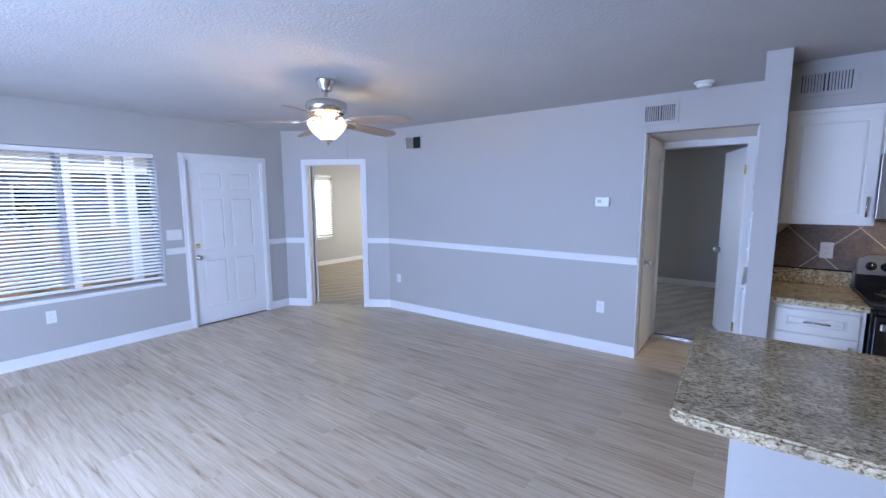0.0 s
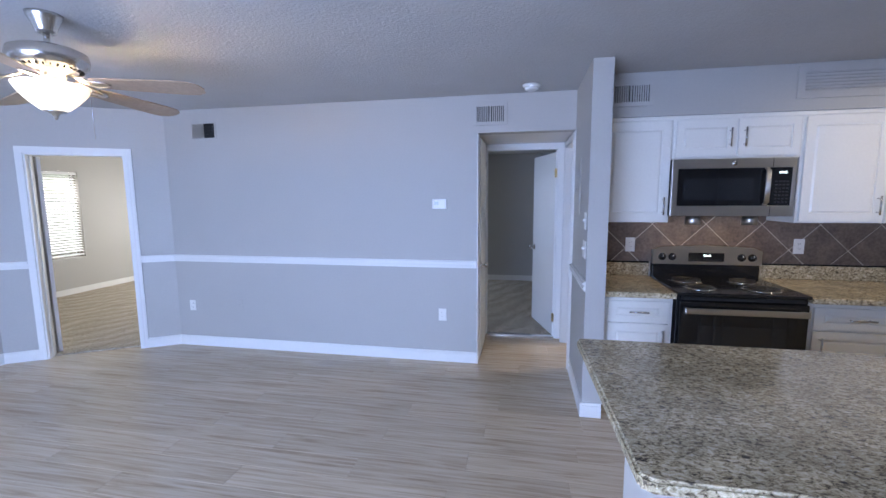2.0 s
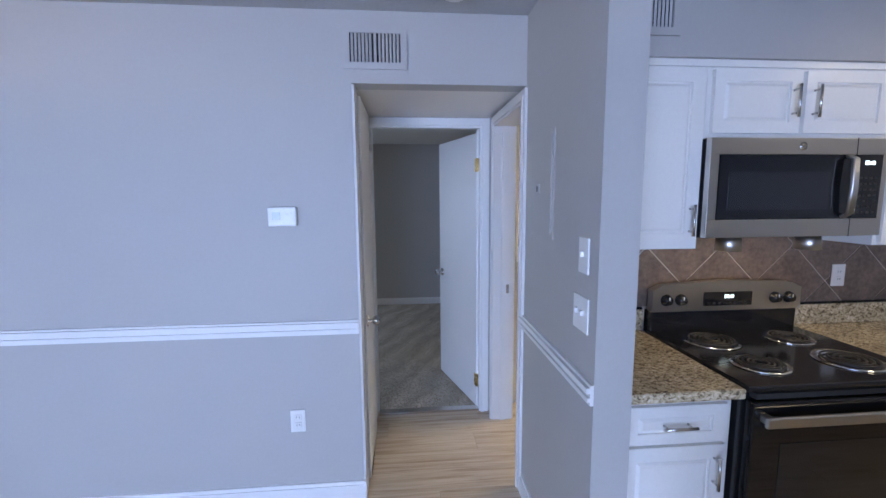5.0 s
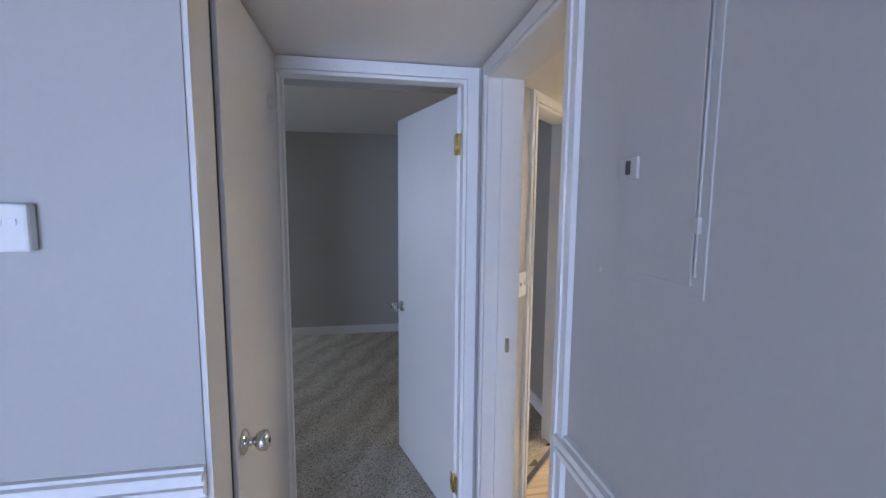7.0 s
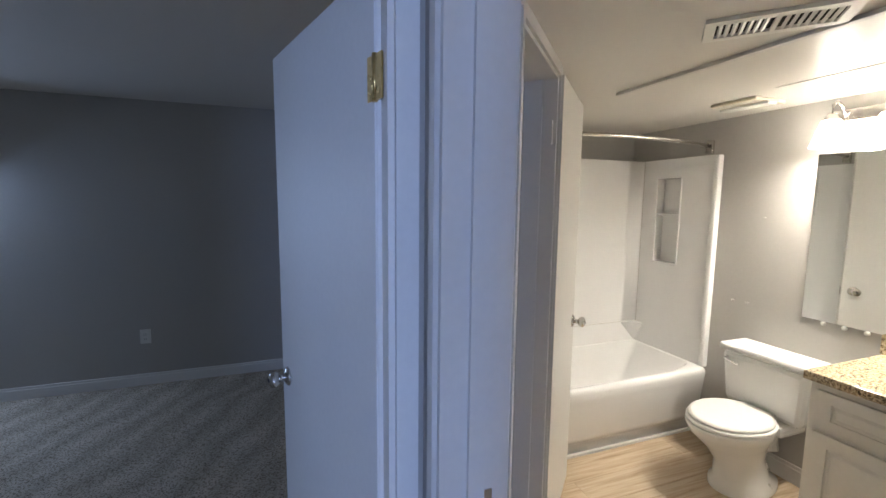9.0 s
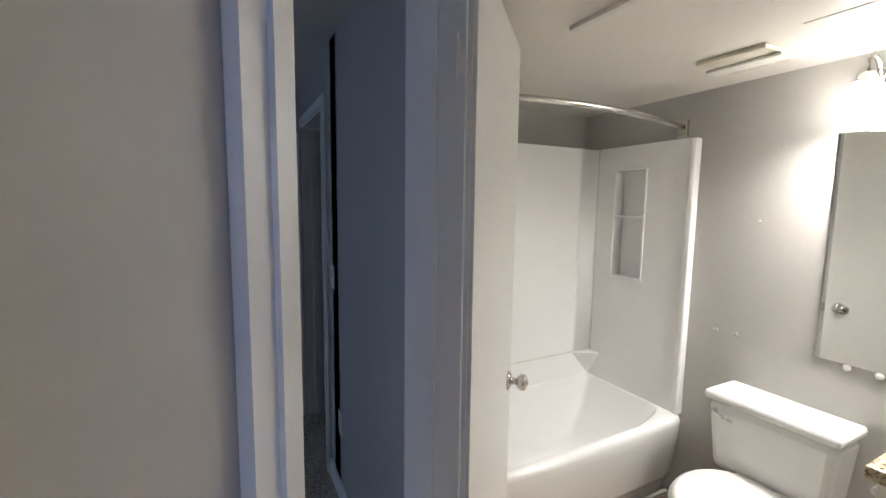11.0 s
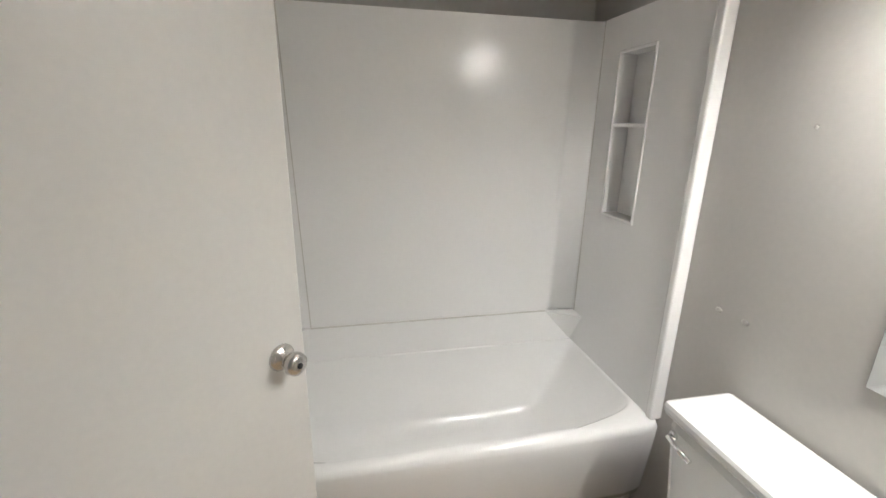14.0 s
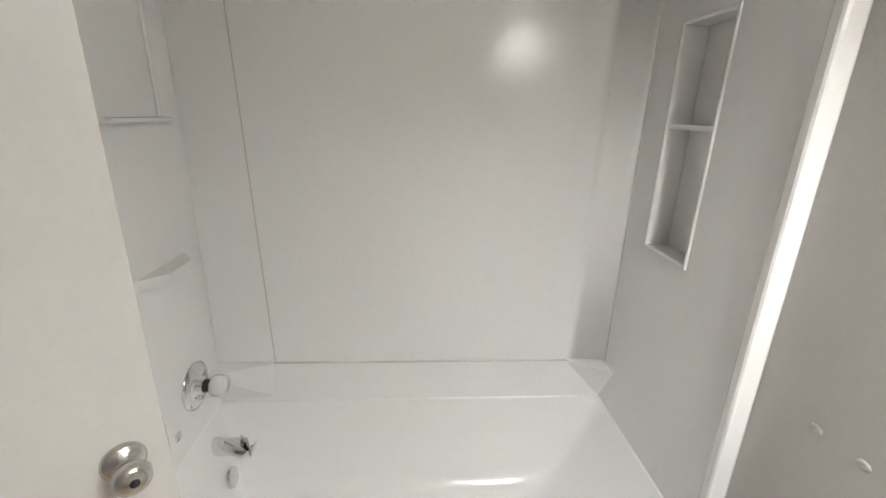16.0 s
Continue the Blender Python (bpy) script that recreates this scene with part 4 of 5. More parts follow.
def ring(bm, front, z, n, count=144, bow=BOW, back=None, left=None, right=None):
    back, left, right = (front if v is None else v for v in (back, left, right))
    x0, x1, y0, y1 = TX0 + left, TX1 - right, TYF + front, TYB - back
    cx, cy, hx, hy = (x0 + x1) / 2, (y0 + y1) / 2, (x1 - x0) / 2, (y1 - y0) / 2
    vs = []
    for i in range(count):
        a = 2 * math.pi * (i + 0.5) / count
        c, s = math.cos(a), math.sin(a)
        x = math.copysign(abs(c) ** (2 / n), c) * hx
        y = math.copysign(abs(s) ** (2 / n), s) * hy
        if y < 0:
            y -= bow * (1 - (x / hx) ** 2) * min(1, -y / hy)
        vs.append(bm.verts.new((cx + x, cy + y, z)))
    return vs


def bridge(bm, rings, cap=True):
    for a, b in zip(rings, rings[1:]):
        for i in range(len(a)):
            bm.faces.new((a[i], a[(i + 1) % len(a)], b[(i + 1) % len(a)], b[i])).smooth = True
    if cap:
        bm.faces.new(rings[-1])


tub = thing("bathtub", "glossy white acrylic tub with bowed apron", "bathtub", pose(0, 0, 0))
bm = bmesh.new()
bridge(bm, [ring(bm, 0.075, 0.0, 60, bow=0.02, back=0, left=0, right=0), ring(bm, 0.07, 0.085, 60, bow=0.025, back=0, left=0, right=0), ring(bm, 0.045, 0.095, 60, bow=0.045, back=0, left=0, right=0), ring(bm, 0.03, 0.14, 60, bow=0.07, back=0, left=0, right=0), ring(bm, 0.004, 0.38, 60, bow=0.11, back=0, left=0, right=0), ring(bm, 0.0, 0.43, 60), ring(bm, 0.006, 0.453, 50), ring(bm, 0.02, 0.463, 40), ring(bm, 0.085, 0.463, 16, back=0.026, left=0.022, right=0.034), ring(bm, 0.10, 0.453, 14, back=0.028, left=0.026, right=0.038), ring(bm, 0.12, 0.34, 12, back=0.045, left=0.06, right=0.09), ring(bm, 0.155, 0.17, 9, back=0.085, left=0.10, right=0.22), ring(bm, 0.185, 0.125, 7, back=0.12, left=0.14, right=0.28), ring(bm, 0.24, 0.112, 6, back=0.17, left=0.2, right=0.36)])
part("shell", bm, TUB, tub)
part("toe_strip", boxes((TX0 + 0.02, TX1 - 0.01, 6.242, 6.262, 0.0, 0.02), bev=0.005), OFFWHITE, tub, "white quarter-round strip at the floor")
part("overflow_plate", lathe([(0.036, 0), (0.036, 0.005), (0.028, 0.009), (0, 0.009)], 24, pose(1.05, 6.66, 0.27, 0, 78, 0)), CHROME, tub, "chrome overflow plate")
part("drain", lathe([(0.03, 0.106), (0.03, 0.110), (0.0, 0.110)], 20, pose(1.36, 6.50, 0)), CHROME, tub)

sr = thing("tub_surround", "glossy white plastic tub surround with molded shelves", "tub surround", pose(0, 0, 0))
Z0, Z1 = 0.435, 1.865
FZ = 0.618
XZ = Matrix(((1, 0, 0, 0), (0, 0, -1, 0), (0, 1, 0, 0), (0, 0, 0, 1)))
part("back_panel", prism([(1.181, FZ + 0.002), (2.391, FZ + 0.002), (2.391, Z1), (1.147, Z1)], -6.965, -6.828, None, XZ), TUB, sr)
part("corner_panel", prism([(0.977, FZ + 0.002), (1.178, FZ + 0.002), (1.144, Z1), (0.977, Z1)], -6.965, -6.832, None, XZ), TUB, sr)
part("lower_flange", boxes((0.977, 2.391, 6.820, 6.849, Z0, FZ)), TUB, sr)
part("seam", prism([(1.1775, FZ), (1.1815, FZ), (1.1475, Z1), (1.1435, Z1)], -6.832, -6.8268, None, XZ), CAULK, sr, "grey caulked seam")
part("seam", boxes((1.179, 2.25, 6.8196, 6.83, FZ - 0.0005, FZ + 0.0022)), CAULK, sr, "grey caulked seam")
cove = bmesh.new()
cv = []
for k in range(9):
    u = k / 8
    px, py = 2.25 + 0.1415 * math.sin(u * math.pi / 2) ** 0.9, 6.8275 - 0.018 * (1 - math.cos(u * math.pi / 2))
    cv.append((cove.verts.new((px, py, FZ + 0.003)), cove.verts.new((px, py, Z1 - 0.001))))
for p, q in zip(cv, cv[1:]):
    cove.faces.new((p[0], q[0], q[1], p[1])).smooth = True
cl, ch = cove.verts.new((2.391, 6.8278, FZ + 0.003)), cove.verts.new((2.391, 6.8278, Z1 - 0.001))
cove.faces.new([p[0] for p in cv] + [cl])
cove.faces.new([p[1] for p in cv] + [ch])
part("corner_cove", cove, TUB, sr, "softly rounded corner moulding")
part("seam", boxes((2.3895, 2.3925, 6.8055, 6.81, FZ, Z1 - 0.002)), CAULK, sr, "grey caulked seam")
for cx, sg in ((0.976, 1), (2.3915, -1)):
    lb = bmesh.new()
    q = [lb.verts.new(p) for p in ((cx, 6.821, FZ), (cx + sg * (0.2 if sg > 0 else 0.146), 6.821, FZ), (cx, 6.735, FZ), (cx, 6.821, 0.46), (cx + sg * (0.19 if sg > 0 else 0.02), 6.821, 0.48))]
    for t3 in ((0, 1, 2), (1, 4, 2), (4, 3, 2), (0, 2, 3), (0, 3, 4, 1)):
        lb.faces.new([q[k] for k in t3])
    part("corner_ledge", lb, TUB, sr, "small molded corner ledge")
NY0, NY1, NZ0, NZ1 = 6.477, 6.683, 1.117, 1.733
RXF = 2.392
part("side_panel", boxes((RXF, 2.428, 6.241, NY0, Z0, Z1), (RXF, 2.428, NY1, 6.849, Z0, Z1), (RXF, 2.428, NY0, NY1, Z0, NZ0), (RXF, 2.428, NY0, NY1, NZ1, Z1)), TUB, sr)
part("niche_back", boxes((2.462, 2.468, NY0 + 0.001, NY1 - 0.001, NZ0 + 0.001, NZ1 - 0.001)), TUB, sr)
nb = boxes((RXF - 0.004, 2.462, NY0 - 0.006, NY0 + 0.007, NZ0, NZ1), (RXF - 0.004, 2.462, NY1 - 0.007, NY1 + 0.006, NZ0, NZ1), (RXF - 0.004, 2.462, NY0 - 0.006, NY1 + 0.006, NZ0 - 0.006, NZ0 + 0.006), (RXF - 0.004, 2.462, NY0 - 0.006, NY1 + 0.006, NZ1 - 0.006, NZ1 + 0.006), bev=0.004)
part("shelf_niche", nb, TUB, sr, "molded two-tier shelf recess")
part("niche_shelf", boxes((RXF - 0.002, 2.4615, NY0 + 0.0075, NY1 - 0.0075, 1.462, 1.478), bev=0.004), TUB, sr)
part("edge_trim", boxes((2.382, 2.4285, 6.207, 6.240, 0.462, Z1 - 0.002), bev=0.008), TUB, sr, "bright white edge strip")
part("left_panel", boxes((0.952, 0.975, 6.20, 6.965, Z0, Z1)), TUB, sr)
part("left_shelf_upper", boxes((0.974, 0.984, 6.46, 6.475, 1.45, 1.80), (0.974, 0.984, 6.72, 6.735, 1.45, 1.80), (0.974, 1.02, 6.475, 6.72, 1.45, 1.462), bev=0.004), TUB, sr, "molded shelf frame")
part("left_shelf_lower", prism([(0.974, 6.50), (1.03, 6.56), (1.03, 6.68), (0.974, 6.74)], 1.035, 1.065), TUB, sr, "small molded soap shelf")

fv = thing("tub_faucet_valve", "chrome valve plate with clear acrylic knob", "faucet", pose(0.976, 6.672, 0.635, 0, 90, 0))
part("escutcheon", lathe([(0.078, 0), (0.078, 0.004), (0.06, 0.012), (0.03, 0.016), (0.03, 0.03), (0, 0.03)], 36), CHROME, fv)
part("stem", lathe([(0.022, 0.028), (0.018, 0.05), (0, 0.05)], 20), COIL, fv)
part("valve_knob", lathe([(0.022, 0.05), (0.034, 0.058), (0.036, 0.078), (0.028, 0.098), (0, 0.10)], 8), ACRYLIC, fv, "clear faceted acrylic knob")
ts = thing("tub_spout", "short chrome tub spout with diverter", "faucet", pose(0.976, 6.685, 0.38, 0, 90, 0))
part("spout_body", tube([(0, 0, 0), (0, 0, 0.06), (0.004, 0, 0.12), (0.014, 0, 0.15)], 0.03, 16), CHROME, ts)
part("diverter", lathe([(0.006, 0.0), (0.006, 0.018), (0, 0.018)], 10, pose(-0.024, 0, 0.115, 0, -90, 0)), CHROME, ts)
solid("chrome_cap", boxes((0, 0.006, -0.013, 0.013, -0.014, 0.014), bev=0.003), CHROME, "small square chrome cap on the surround", "fitting", pose(0.976, 6.54, 0.552))

rd = thing("shower_rod", "curved brushed metal shower curtain rod", "shower rod", pose(0, 0, 1.925))
part("rod", tube([(0.99 + (2.405 - 0.99) * k / 24, 6.302 - 0.11 * math.sin(math.pi * k / 24), 0) for k in range(25)], 0.0125, 12), NICKEL, rd)
for x, sg in ((2.404, 1), (0.955, -1)):
    part("bracket", boxes((x if sg > 0 else x, x + 0.024, 6.277, 6.327, -0.05, 0.035), bev=0.006), NICKEL, rd)

# toilet
TY = 5.742
tl = thing("toilet", "white porcelain two-piece toilet, lid closed", "toilet", pose(2.43, TY, 0))
tk = bmesh.new()
box(tk, -0.215, -0.012, -0.226, 0.226, 0.395, 0.700, bev=0.03)
for v in tk.verts:
    k = (0.70 - v.co.z) / 0.305
    v.co.y *= 1 - 0.12 * k
    v.co.x += 0.02 * k if v.co.x < -0.1 else 0
part("tank", tk, PORCELAIN, tl)
part("tank_lid", boxes((-0.228, -0.008, -0.235, 0.235, 0.701, 0.742), bev=0.014), PORCELAIN, tl)
lv = part("flush_lever", tube([(-0.215, 0.19, 0.655), (-0.232, 0.19, 0.655), (-0.234, 0.15, 0.648), (-0.230, 0.11, 0.640)], 0.007, 10), CHROME, tl, "chrome flush lever")
part("lever_boss", lathe([(0.013, 0), (0.012, 0.008), (0, 0.009)], 16, pose(-0.213, 0.19, 0.655, 0, -90, 0)), CHROME, lv)


def oval(bm, cx, rx, ry, z, n=40, front=1.0):
    vs = []
    for i in range(n):
        a = 2 * math.pi * i / n
        x = math.cos(a) * rx * (front if math.cos(a) < 0 else 1)
        vs.append(bm.verts.new((cx + x, math.sin(a) * ry, z)))
    return vs


bm = bmesh.new()
bridge(bm, [oval(bm, -0.30, 0.24, 0.135, 0.0, front=0.72), oval(bm, -0.30, 0.24, 0.135, 0.03, front=0.72), oval(bm, -0.31, 0.19, 0.105, 0.06, front=0.8), oval(bm, -0.33, 0.17, 0.095, 0.17, front=0.85), oval(bm, -0.36, 0.19, 0.12, 0.26, front=1.0), oval(bm, -0.40, 0.22, 0.17, 0.34, front=1.08), oval(bm, -0.41, 0.225, 0.185, 0.385, front=1.12), oval(bm, -0.41, 0.222, 0.182, 0.398, front=1.12)])
part("bowl", bm, PORCELAIN, tl)
part("bowl_shelf", boxes((-0.25, -0.03, -0.15, 0.15, 0.33, 0.394), bev=0.02), PORCELAIN, tl)
part("trapway", tube([(-0.16, 0.0, 0.30), (-0.13, 0.0, 0.2), (-0.18, 0.0, 0.12), (-0.26, 0.0, 0.1)], 0.075, 16), PORCELAIN, tl)
for s in (-1, 1):
    part("bolt_cap", lathe([(0.018, 0.03), (0.016, 0.044), (0.008, 0.052), (0, 0.053)], 16, pose(-0.22, s * 0.105, 0.0)), PORCELAIN, tl)
bm = bmesh.new()
bridge(bm, [oval(bm, -0.405, 0.215, 0.188, 0.402, front=1.15), oval(bm, -0.405, 0.218, 0.19, 0.412, front=1.15), oval(bm, -0.405, 0.212, 0.184, 0.418, front=1.15)])
part("seat", bm, PLASTIC, tl)
bm = bmesh.new()
bridge(bm, [oval(bm, -0.405, 0.205, 0.178, 0.420, front=1.15), oval(bm, -0.405, 0.208, 0.181, 0.430, front=1.15), oval(bm, -0.405, 0.19, 0.165, 0.438, front=1.15)])
part("lid", bm, PLASTIC, tl)
for s in (-1, 1):
    part("seat_hinge", boxes((-0.215, -0.18, s * 0.07 - 0.02, s * 0.07 + 0.02, 0.40, 0.43), bev=0.005), PLASTIC, tl)
sh = thing("supply_hose", "braided supply hose and stop valve by the toilet", "hose", pose(2.43, 5.965, 0.15))
part("valve", lathe([(0.028, -0.001), (0.026, 0.006), (0.010, 0.008), (0.010, 0.05), (0, 0.051)], 16, pose(0, 0, 0, 0, -90, 0)), CHROME, sh)
part("hose", tube([(-0.05, 0, 0), (-0.07, 0.02, 0.03), (-0.075, 0.0, 0.10), (-0.08, -0.05, 0.17), (-0.09, -0.08, 0.255)], 0.006, 8), STEEL, sh)

# vanity
van = thing("vanity_cabinet", "white bathroom vanity cabinet with panel doors", "vanity", pose(1.875, 5.325, 0, 0, 0, -90))
part("body", boxes((0, 0.90, 0, 0.55, 0.09, 0.818), (0, 0.90, 0.06, 0.55, 0, 0.09)), CABINET, van)
door_on(van, 0.03, 0.43, 0.63, 0.79, None, name="drawer_front")
door_on(van, 0.03, 0.43, 0.13, 0.61, (0.35, 0, 0.34))
door_on(van, 0.46, 0.87, 0.63, 0.79, None, name="drawer_front")
door_on(van, 0.46, 0.87, 0.13, 0.61, (0.05, 0, 0.34))
solid("bathroom_worktop", boxes((1.845, 2.428, 4.36, 5.345, 0.820, 0.858), bev=0.006), GRANITE, "beige granite worktop on the vanity", "worktop")
solid("vanity_upstand", boxes((2.405, 2.4285, 4.36, 5.35, 0.8585, 0.952), bev=0.003), GRANITE, "granite upstand under the mirror", "upstand")
paper = thing("paper_holder", "chrome toilet paper holder on the vanity side", "paper holder", pose(2.06, 5.3235, 0.70))
part("post", tube([(0, 0, 0), (0, 0.05, 0)], 0.011, 12), CHROME, paper)
part("roller", tube([(-0.02, 0.045, 0), (0.075, 0.045, -0.004)], 0.012, 12), CHROME, paper)

mi = thing("bathroom_mirror", "large frameless wall mirror", "mirror", pose(2.4285, 5.69, 0.947))
part("glass", boxes((-0.005, 0, -1.20, 0, 0, 0.865)), MIRROR, mi)
for y in (-0.10, -0.19, -0.28):
    part("clip", lathe([(0.012, 0), (0.012, 0.006), (0, 0.007)], 14, pose(0, y, -0.012, 0, -90, 0)), PLASTIC, mi)

vl = thing("vanity_light", "brushed nickel vanity light with lit bell shades", "wall light", pose(2.4285, 5.36, 1.985))
part("bar", boxes((-0.035, 0, -0.29, 0.29, -0.035, 0.035), bev=0.01), NICKEL, vl)
for y in (0.22, 0.0, -0.22):
    arm = part("arm", tube([(-0.035, y, 0.0), (-0.07, y, 0.045), (-0.11, y, 0.065), (-0.138, y, 0.045), (-0.14, y, 0.0)], 0.008, 10), NICKEL, vl)
    part("socket_cup", lathe([(0.0, 0.006), (0.016, 0.004), (0.034, -0.022), (0.034, -0.032), (0.0, -0.032)], 24, pose(-0.14, y, 0)), NICKEL, arm)
    part("shade", lathe([(0.036, -0.030), (0.046, -0.06), (0.062, -0.115), (0.075, -0.155), (0.072, -0.155), (0.058, -0.115), (0.043, -0.06), (0.032, -0.032)], 28, pose(-0.14, y, 0)), SHADE, arm, "lit white glass bell shade")

bv = vent(pose(1.16, 5.14, 2.085, 90, 0, -48), 0.36, 0.17, "white ceiling air register with lever", pitch=0.018, name="ceiling_vent", material=PLASTIC)
ex = thing("exhaust_fan", "yellowed plastic bathroom exhaust fan cover", "exhaust fan", pose(2.11, 5.87, 2.085))
part("cover", boxes((-0.115, 0.115, -0.12, 0.12, -0.018, 0), bev=0.006), CREAM, ex)
part("center_bar", boxes((-0.035, 0.035, -0.13, 0.13, -0.032, -0.017), bev=0.006), PLASTIC, ex)
for k in range(5):
    for s in (-1, 1):
        part("slot", boxes((s * (0.05 + 0.013 * k) - 0.003, s * (0.05 + 0.013 * k) + 0.003, -0.1, 0.1, -0.0186, -0.0176)), CAULK, ex)
solid("ceiling_strip", boxes((1.335, 1.360, 4.5, 5.975, 2.070, 2.0846), bev=0.003), OFFWHITE, "white painted cover strip on the bathroom ceiling", "trim")
solid("ceiling_crack", boxes((1.93, 1.936, 4.6, 5.62, 2.0825, 2.0848)), CAULK, "hairline joint in the bathroom ceiling", "crack")
for k, (y, z) in enumerate(((6.075, 0.948), (5.987, 0.950))):
    solid("wall_patch", lathe([(0.013, 0), (0.009, 0.002), (0.006, 0.003), (0.0, 0.001)], 10, pose(2.43, y, z, 0, -90, 0), sx=0.7), PAINT, "dab of filler painted over on the wall", "patch", group="wall dabs")
solid("wall_anchor", lathe([(0.006, 0), (0.004, 0.003), (0, 0.003)], 10, pose(2.43, 5.93, 1.47, 0, -90, 0)), PAINT, "small screw hole in the wall", "patch")

# ---- outside ----
structure("ground", boxes((-150, 150, -150, 150, -0.4, -0.18)), GROUND, "dry ground around the building")
structure("exterior_porch", boxes((-8.6, -5.34, -4, 3.38, -0.18, -0.03)), mat("concrete", (0.42, 0.40, 0.37), rough=0.9, var=0.15, bump=0.2), "concrete porch slab")
fe = thing("patio_fence", "brown horizontal board patio fence", "fence", pose(-7.9, 0, -0.03))
for k in range(8):
    part("board", boxes((0, 0.025, -3.8, 3.4, 0.02 + 0.14 * k, 0.145 + 0.14 * k), bev=0.003), FENCE, fe)
for y in (-3.6, -1.9, -0.2, 1.5, 3.2):
    part("post", boxes((-0.09, -0.001, y - 0.045, y + 0.045, 0, 1.16), bev=0.004), FENCE, fe)
for y in (1.62, 2.35):
    pp = thing("porch_post", "white painted porch post", "post", pose(-7.4, y, -0.03), "porch posts")
    part("shaft", boxes((-0.06, 0.06, -0.06, 0.06, 0, 2.7), bev=0.006), WHITE, pp)
hs = thing("apartment_building", "grey two-storey apartment building with white balconies", "building", pose(-22, 0, -0.2))
part("facade", boxes((-8, 0, -14, 9, 0, 5.6)), STUCCO, hs)
part("roof", prism([(-8.5, -14.6), (0.7, -14.6), (0.7, 9.6), (-8.5, 9.6)], 5.6, 5.95), mat("roof_shingle", (0.16, 0.13, 0.11), rough=0.9, var=0.2), hs)
for y in (-12, -8, -4, 0, 4, 7.5):
    for z in (0.9, 3.6):
        wd = part("window", boxes((0.0, 0.05, y - 0.75, y + 0.75, z, z + 1.35)), GREYGLASS, hs)
        part("frame", boxes((0.0, 0.08, y - 0.83, y - 0.75, z - 0.08, z + 1.43), (0.0, 0.08, y + 0.75, y + 0.83, z - 0.08, z + 1.43), (0, 0.08, y - 0.75, y + 0.75, z + 1.35, z + 1.43), (0, 0.08, y - 0.75, y + 0.75, z - 0.08, z)), WHITE, wd)
for y in (-10, -6, -2, 2, 5.8):
    part("column", boxes((1.2, 1.4, y - 0.1, y + 0.1, 0, 5.6)), WHITE, hs)
part("balcony", boxes((0.0, 1.45, -14, 9, 2.7, 2.9)), WHITE, hs)
rs = random.Random(5)
for cy, cx, n in ((-1.5, -11.5, 500), (1.0, -12.5, 500), (6.0, -11.0, 600)):
    sb = thing("shrub", "green leafy shrub behind the fence", "shrub", pose(cx, cy, -0.18), "shrubs")
    part("trunk", tube([(0, 0, 0), (0.05, 0.02, 0.4), (0.02, 0.06, 0.8)], 0.04, 8), FENCE, sb)
    vs, fs = [], []
    for i in range(n):
        a, r, z = rs.uniform(0, 6.28), rs.gauss(0.55, 0.25), rs.uniform(0.35, 1.55)
        c = Vector((r * math.cos(a), 1.5 * r * math.sin(a), z))
        u = Vector((rs.gauss(0, 1), rs.gauss(0, 1), rs.gauss(0, 1))).normalized() * 0.09
        v = u.cross(Vector((rs.gauss(0, 1), rs.gauss(0, 1), rs.gauss(0, 1)))).normalized() * 0.045
        b0 = len(vs)
        vs += [c - u, c + v, c + u, c - v]
        fs.append((b0, b0 + 1, b0 + 2, b0 + 3))
    me = bpy.data.meshes.new("crown")
    me.from_pydata([tuple(q) for q in vs], [], fs)
    me.materials.append(LEAF)
    cr = new("crown", me)
    cr.parent = sb

# ---- floor planks ----
fl = structure("floor", boxes((-5.34, 3.3, -1.75, 5.10, -0.12, -0.004), (0.08, 2.5, 5.10, 6.9, -0.12, -0.004)), SUBFLOOR, "light oak-look laminate plank floor")
PW, PL = 0.178, 1.22
plank_meshes = {}


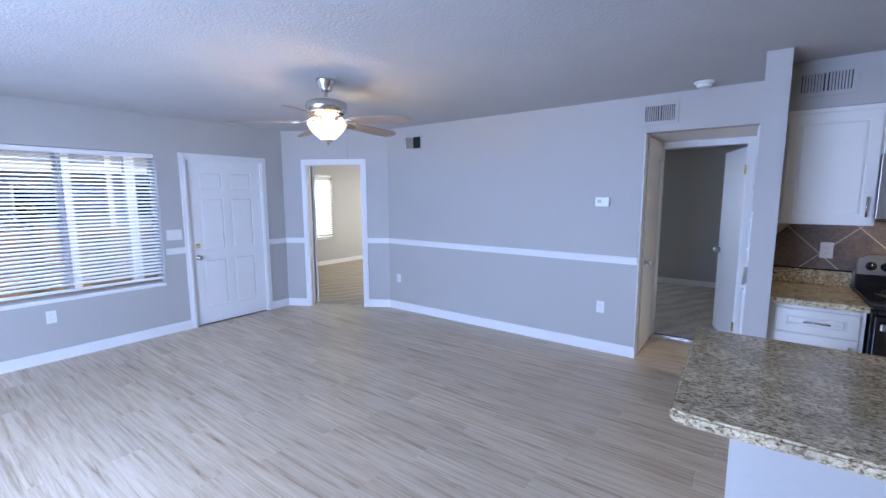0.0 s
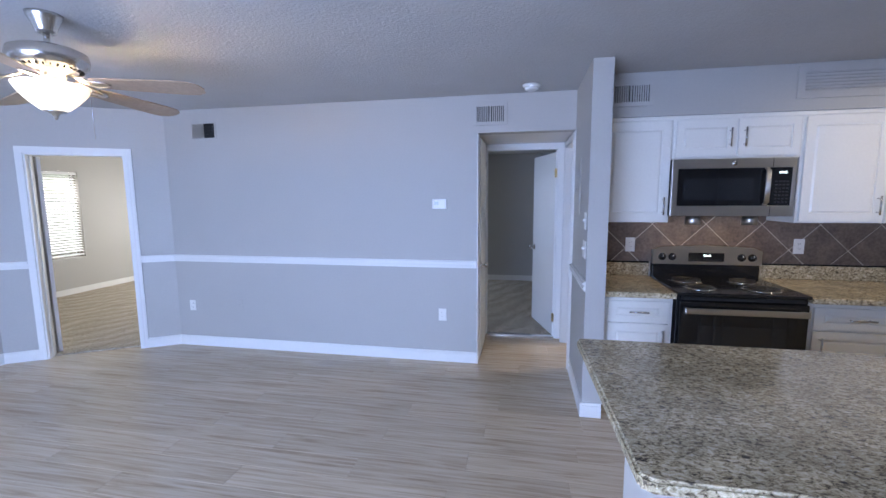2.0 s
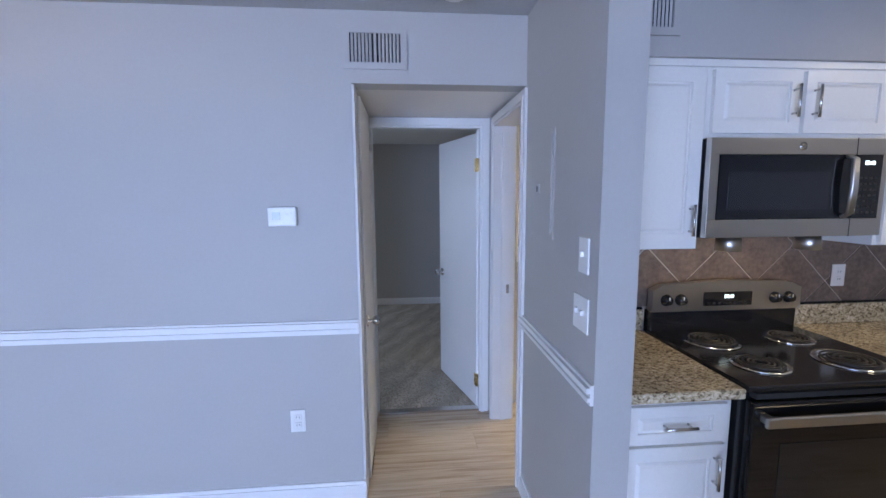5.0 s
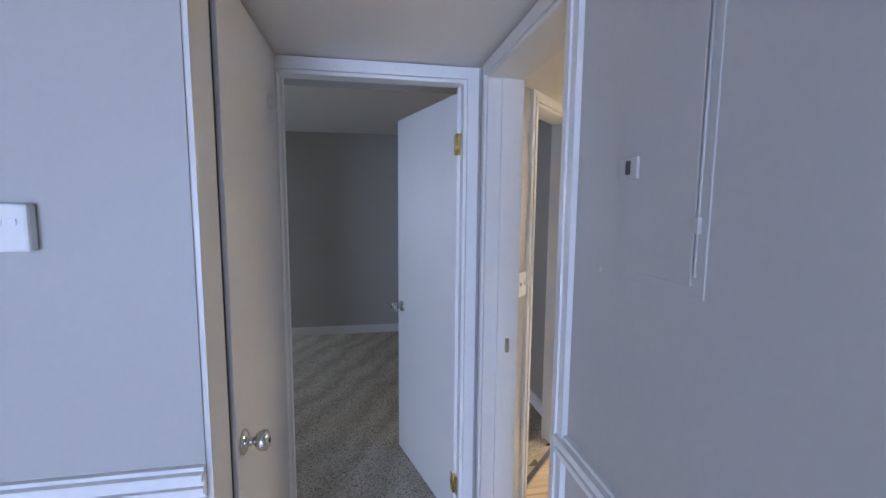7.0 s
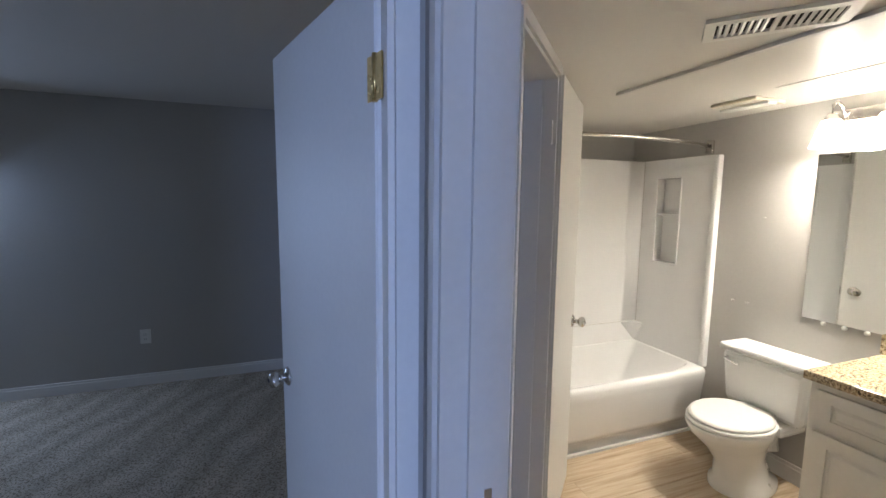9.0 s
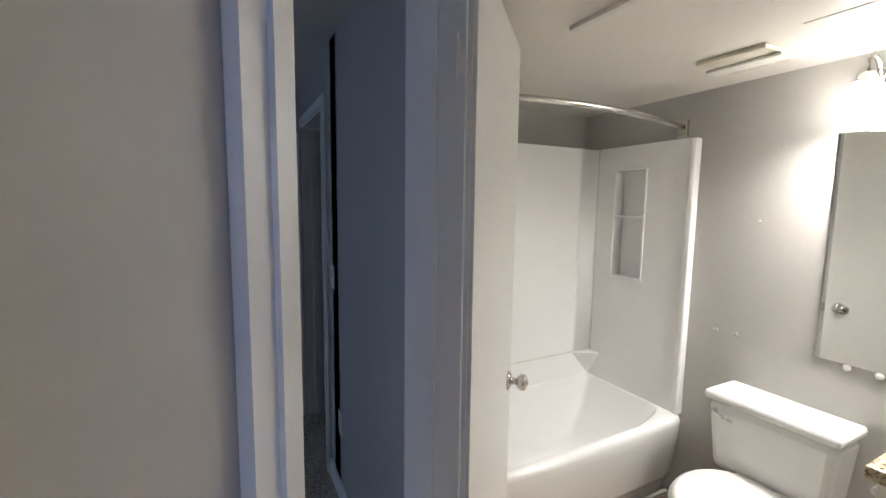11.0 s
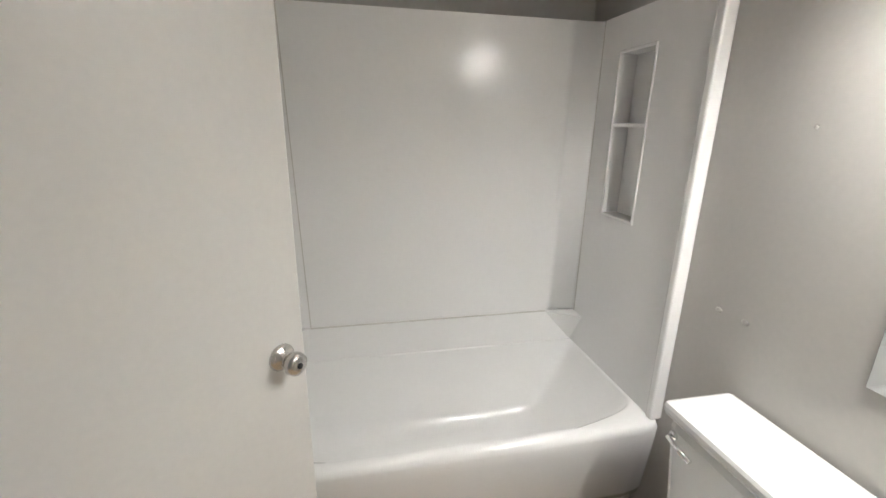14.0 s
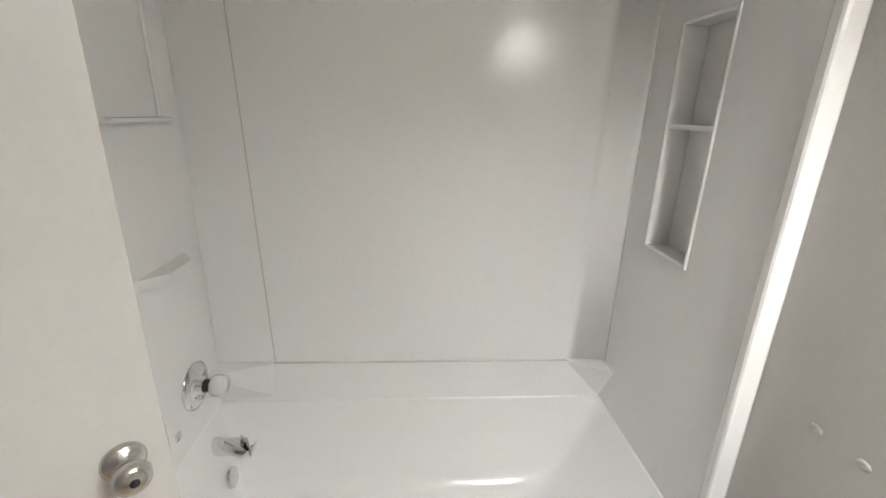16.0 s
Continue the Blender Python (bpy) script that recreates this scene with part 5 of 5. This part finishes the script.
def plank(x0, x1, y0, y1):
    key = (round(x1 - x0, 3), round(y1 - y0, 3))
    if key not in plank_meshes:
        bm = bmesh.new()
        lo = [bm.verts.new((sx * key[0] / 2, sy * key[1] / 2, -0.004)) for sx, sy in ((-1, -1), (1, -1), (1, 1), (-1, 1))]
        mi_ = [bm.verts.new((sx * (key[0] / 2 - 0.0004), sy * (key[1] / 2 - 0.0004), -0.0010)) for sx, sy in ((-1, -1), (1, -1), (1, 1), (-1, 1))]
        hi = [bm.verts.new((sx * (key[0] / 2 - 0.0016), sy * (key[1] / 2 - 0.0016), 0.0)) for sx, sy in ((-1, -1), (1, -1), (1, 1), (-1, 1))]
        bm.faces.new(hi)
        for p, q in ((lo, mi_), (mi_, hi)):
            for i in range(4):
                bm.faces.new((p[i], p[(i + 1) % 4], q[(i + 1) % 4], q[i]))
        me = bpy.data.meshes.new("plank")
        bm.to_mesh(me)
        bm.free()
        me.materials.append(PLANK)
        plank_meshes[key] = me
    ob = new("plank", plank_meshes[key])
    ob.parent = fl
    ob.matrix_basis = Matrix.Translation(((x0 + x1) / 2, (y0 + y1) / 2, 0))


y, row = -1.60, 0
while y < 6.7:
    y1 = y + PW
    xa, xb = (-5.19, 3.18) if y < 4.30 else ((-0.76, 2.42) if y < 5.02 else (0.22 + max(0, y - 5.15), 2.42))
    if y1 > 6.42:
        break
    x = xa - (row * 0.47 % 1.0) * PL
    while x < xb:
        a, b = max(x, xa), min(x + PL, xb)
        if b - a > 0.05:
            plank(a, b, y, y1)
        x += PL
    y, row = y1, row + 1

# ---- backsplash tiles ----
bs_ob = bpy.data.objects["backsplash"]
S = 0.405
for i in range(0, 9):
    for j in range(-1, 4):
        for o in (0, 0.5):
            cx, cz = 0.30 + (i + o) * S, 1.12 + (j + o) * S
            h = S / 2 - 0.0055
            poly = clip([(cx - h, cz), (cx, cz - h), (cx + h, cz), (cx, cz + h)], 0.214, 3.19, 1.011, 1.42)
            if len(poly) < 3:
                continue
            if max(p[0] for p in poly) - min(p[0] for p in poly) < 0.02:
                continue
            bm = prism(poly, 0, 0.006, None, Matrix(((1, 0, 0, 0), (0, 0, -1, 4.2045), (0, 1, 0, 0), (0, 0, 0, 1))))
            part("tile", bm, TILE, bs_ob)
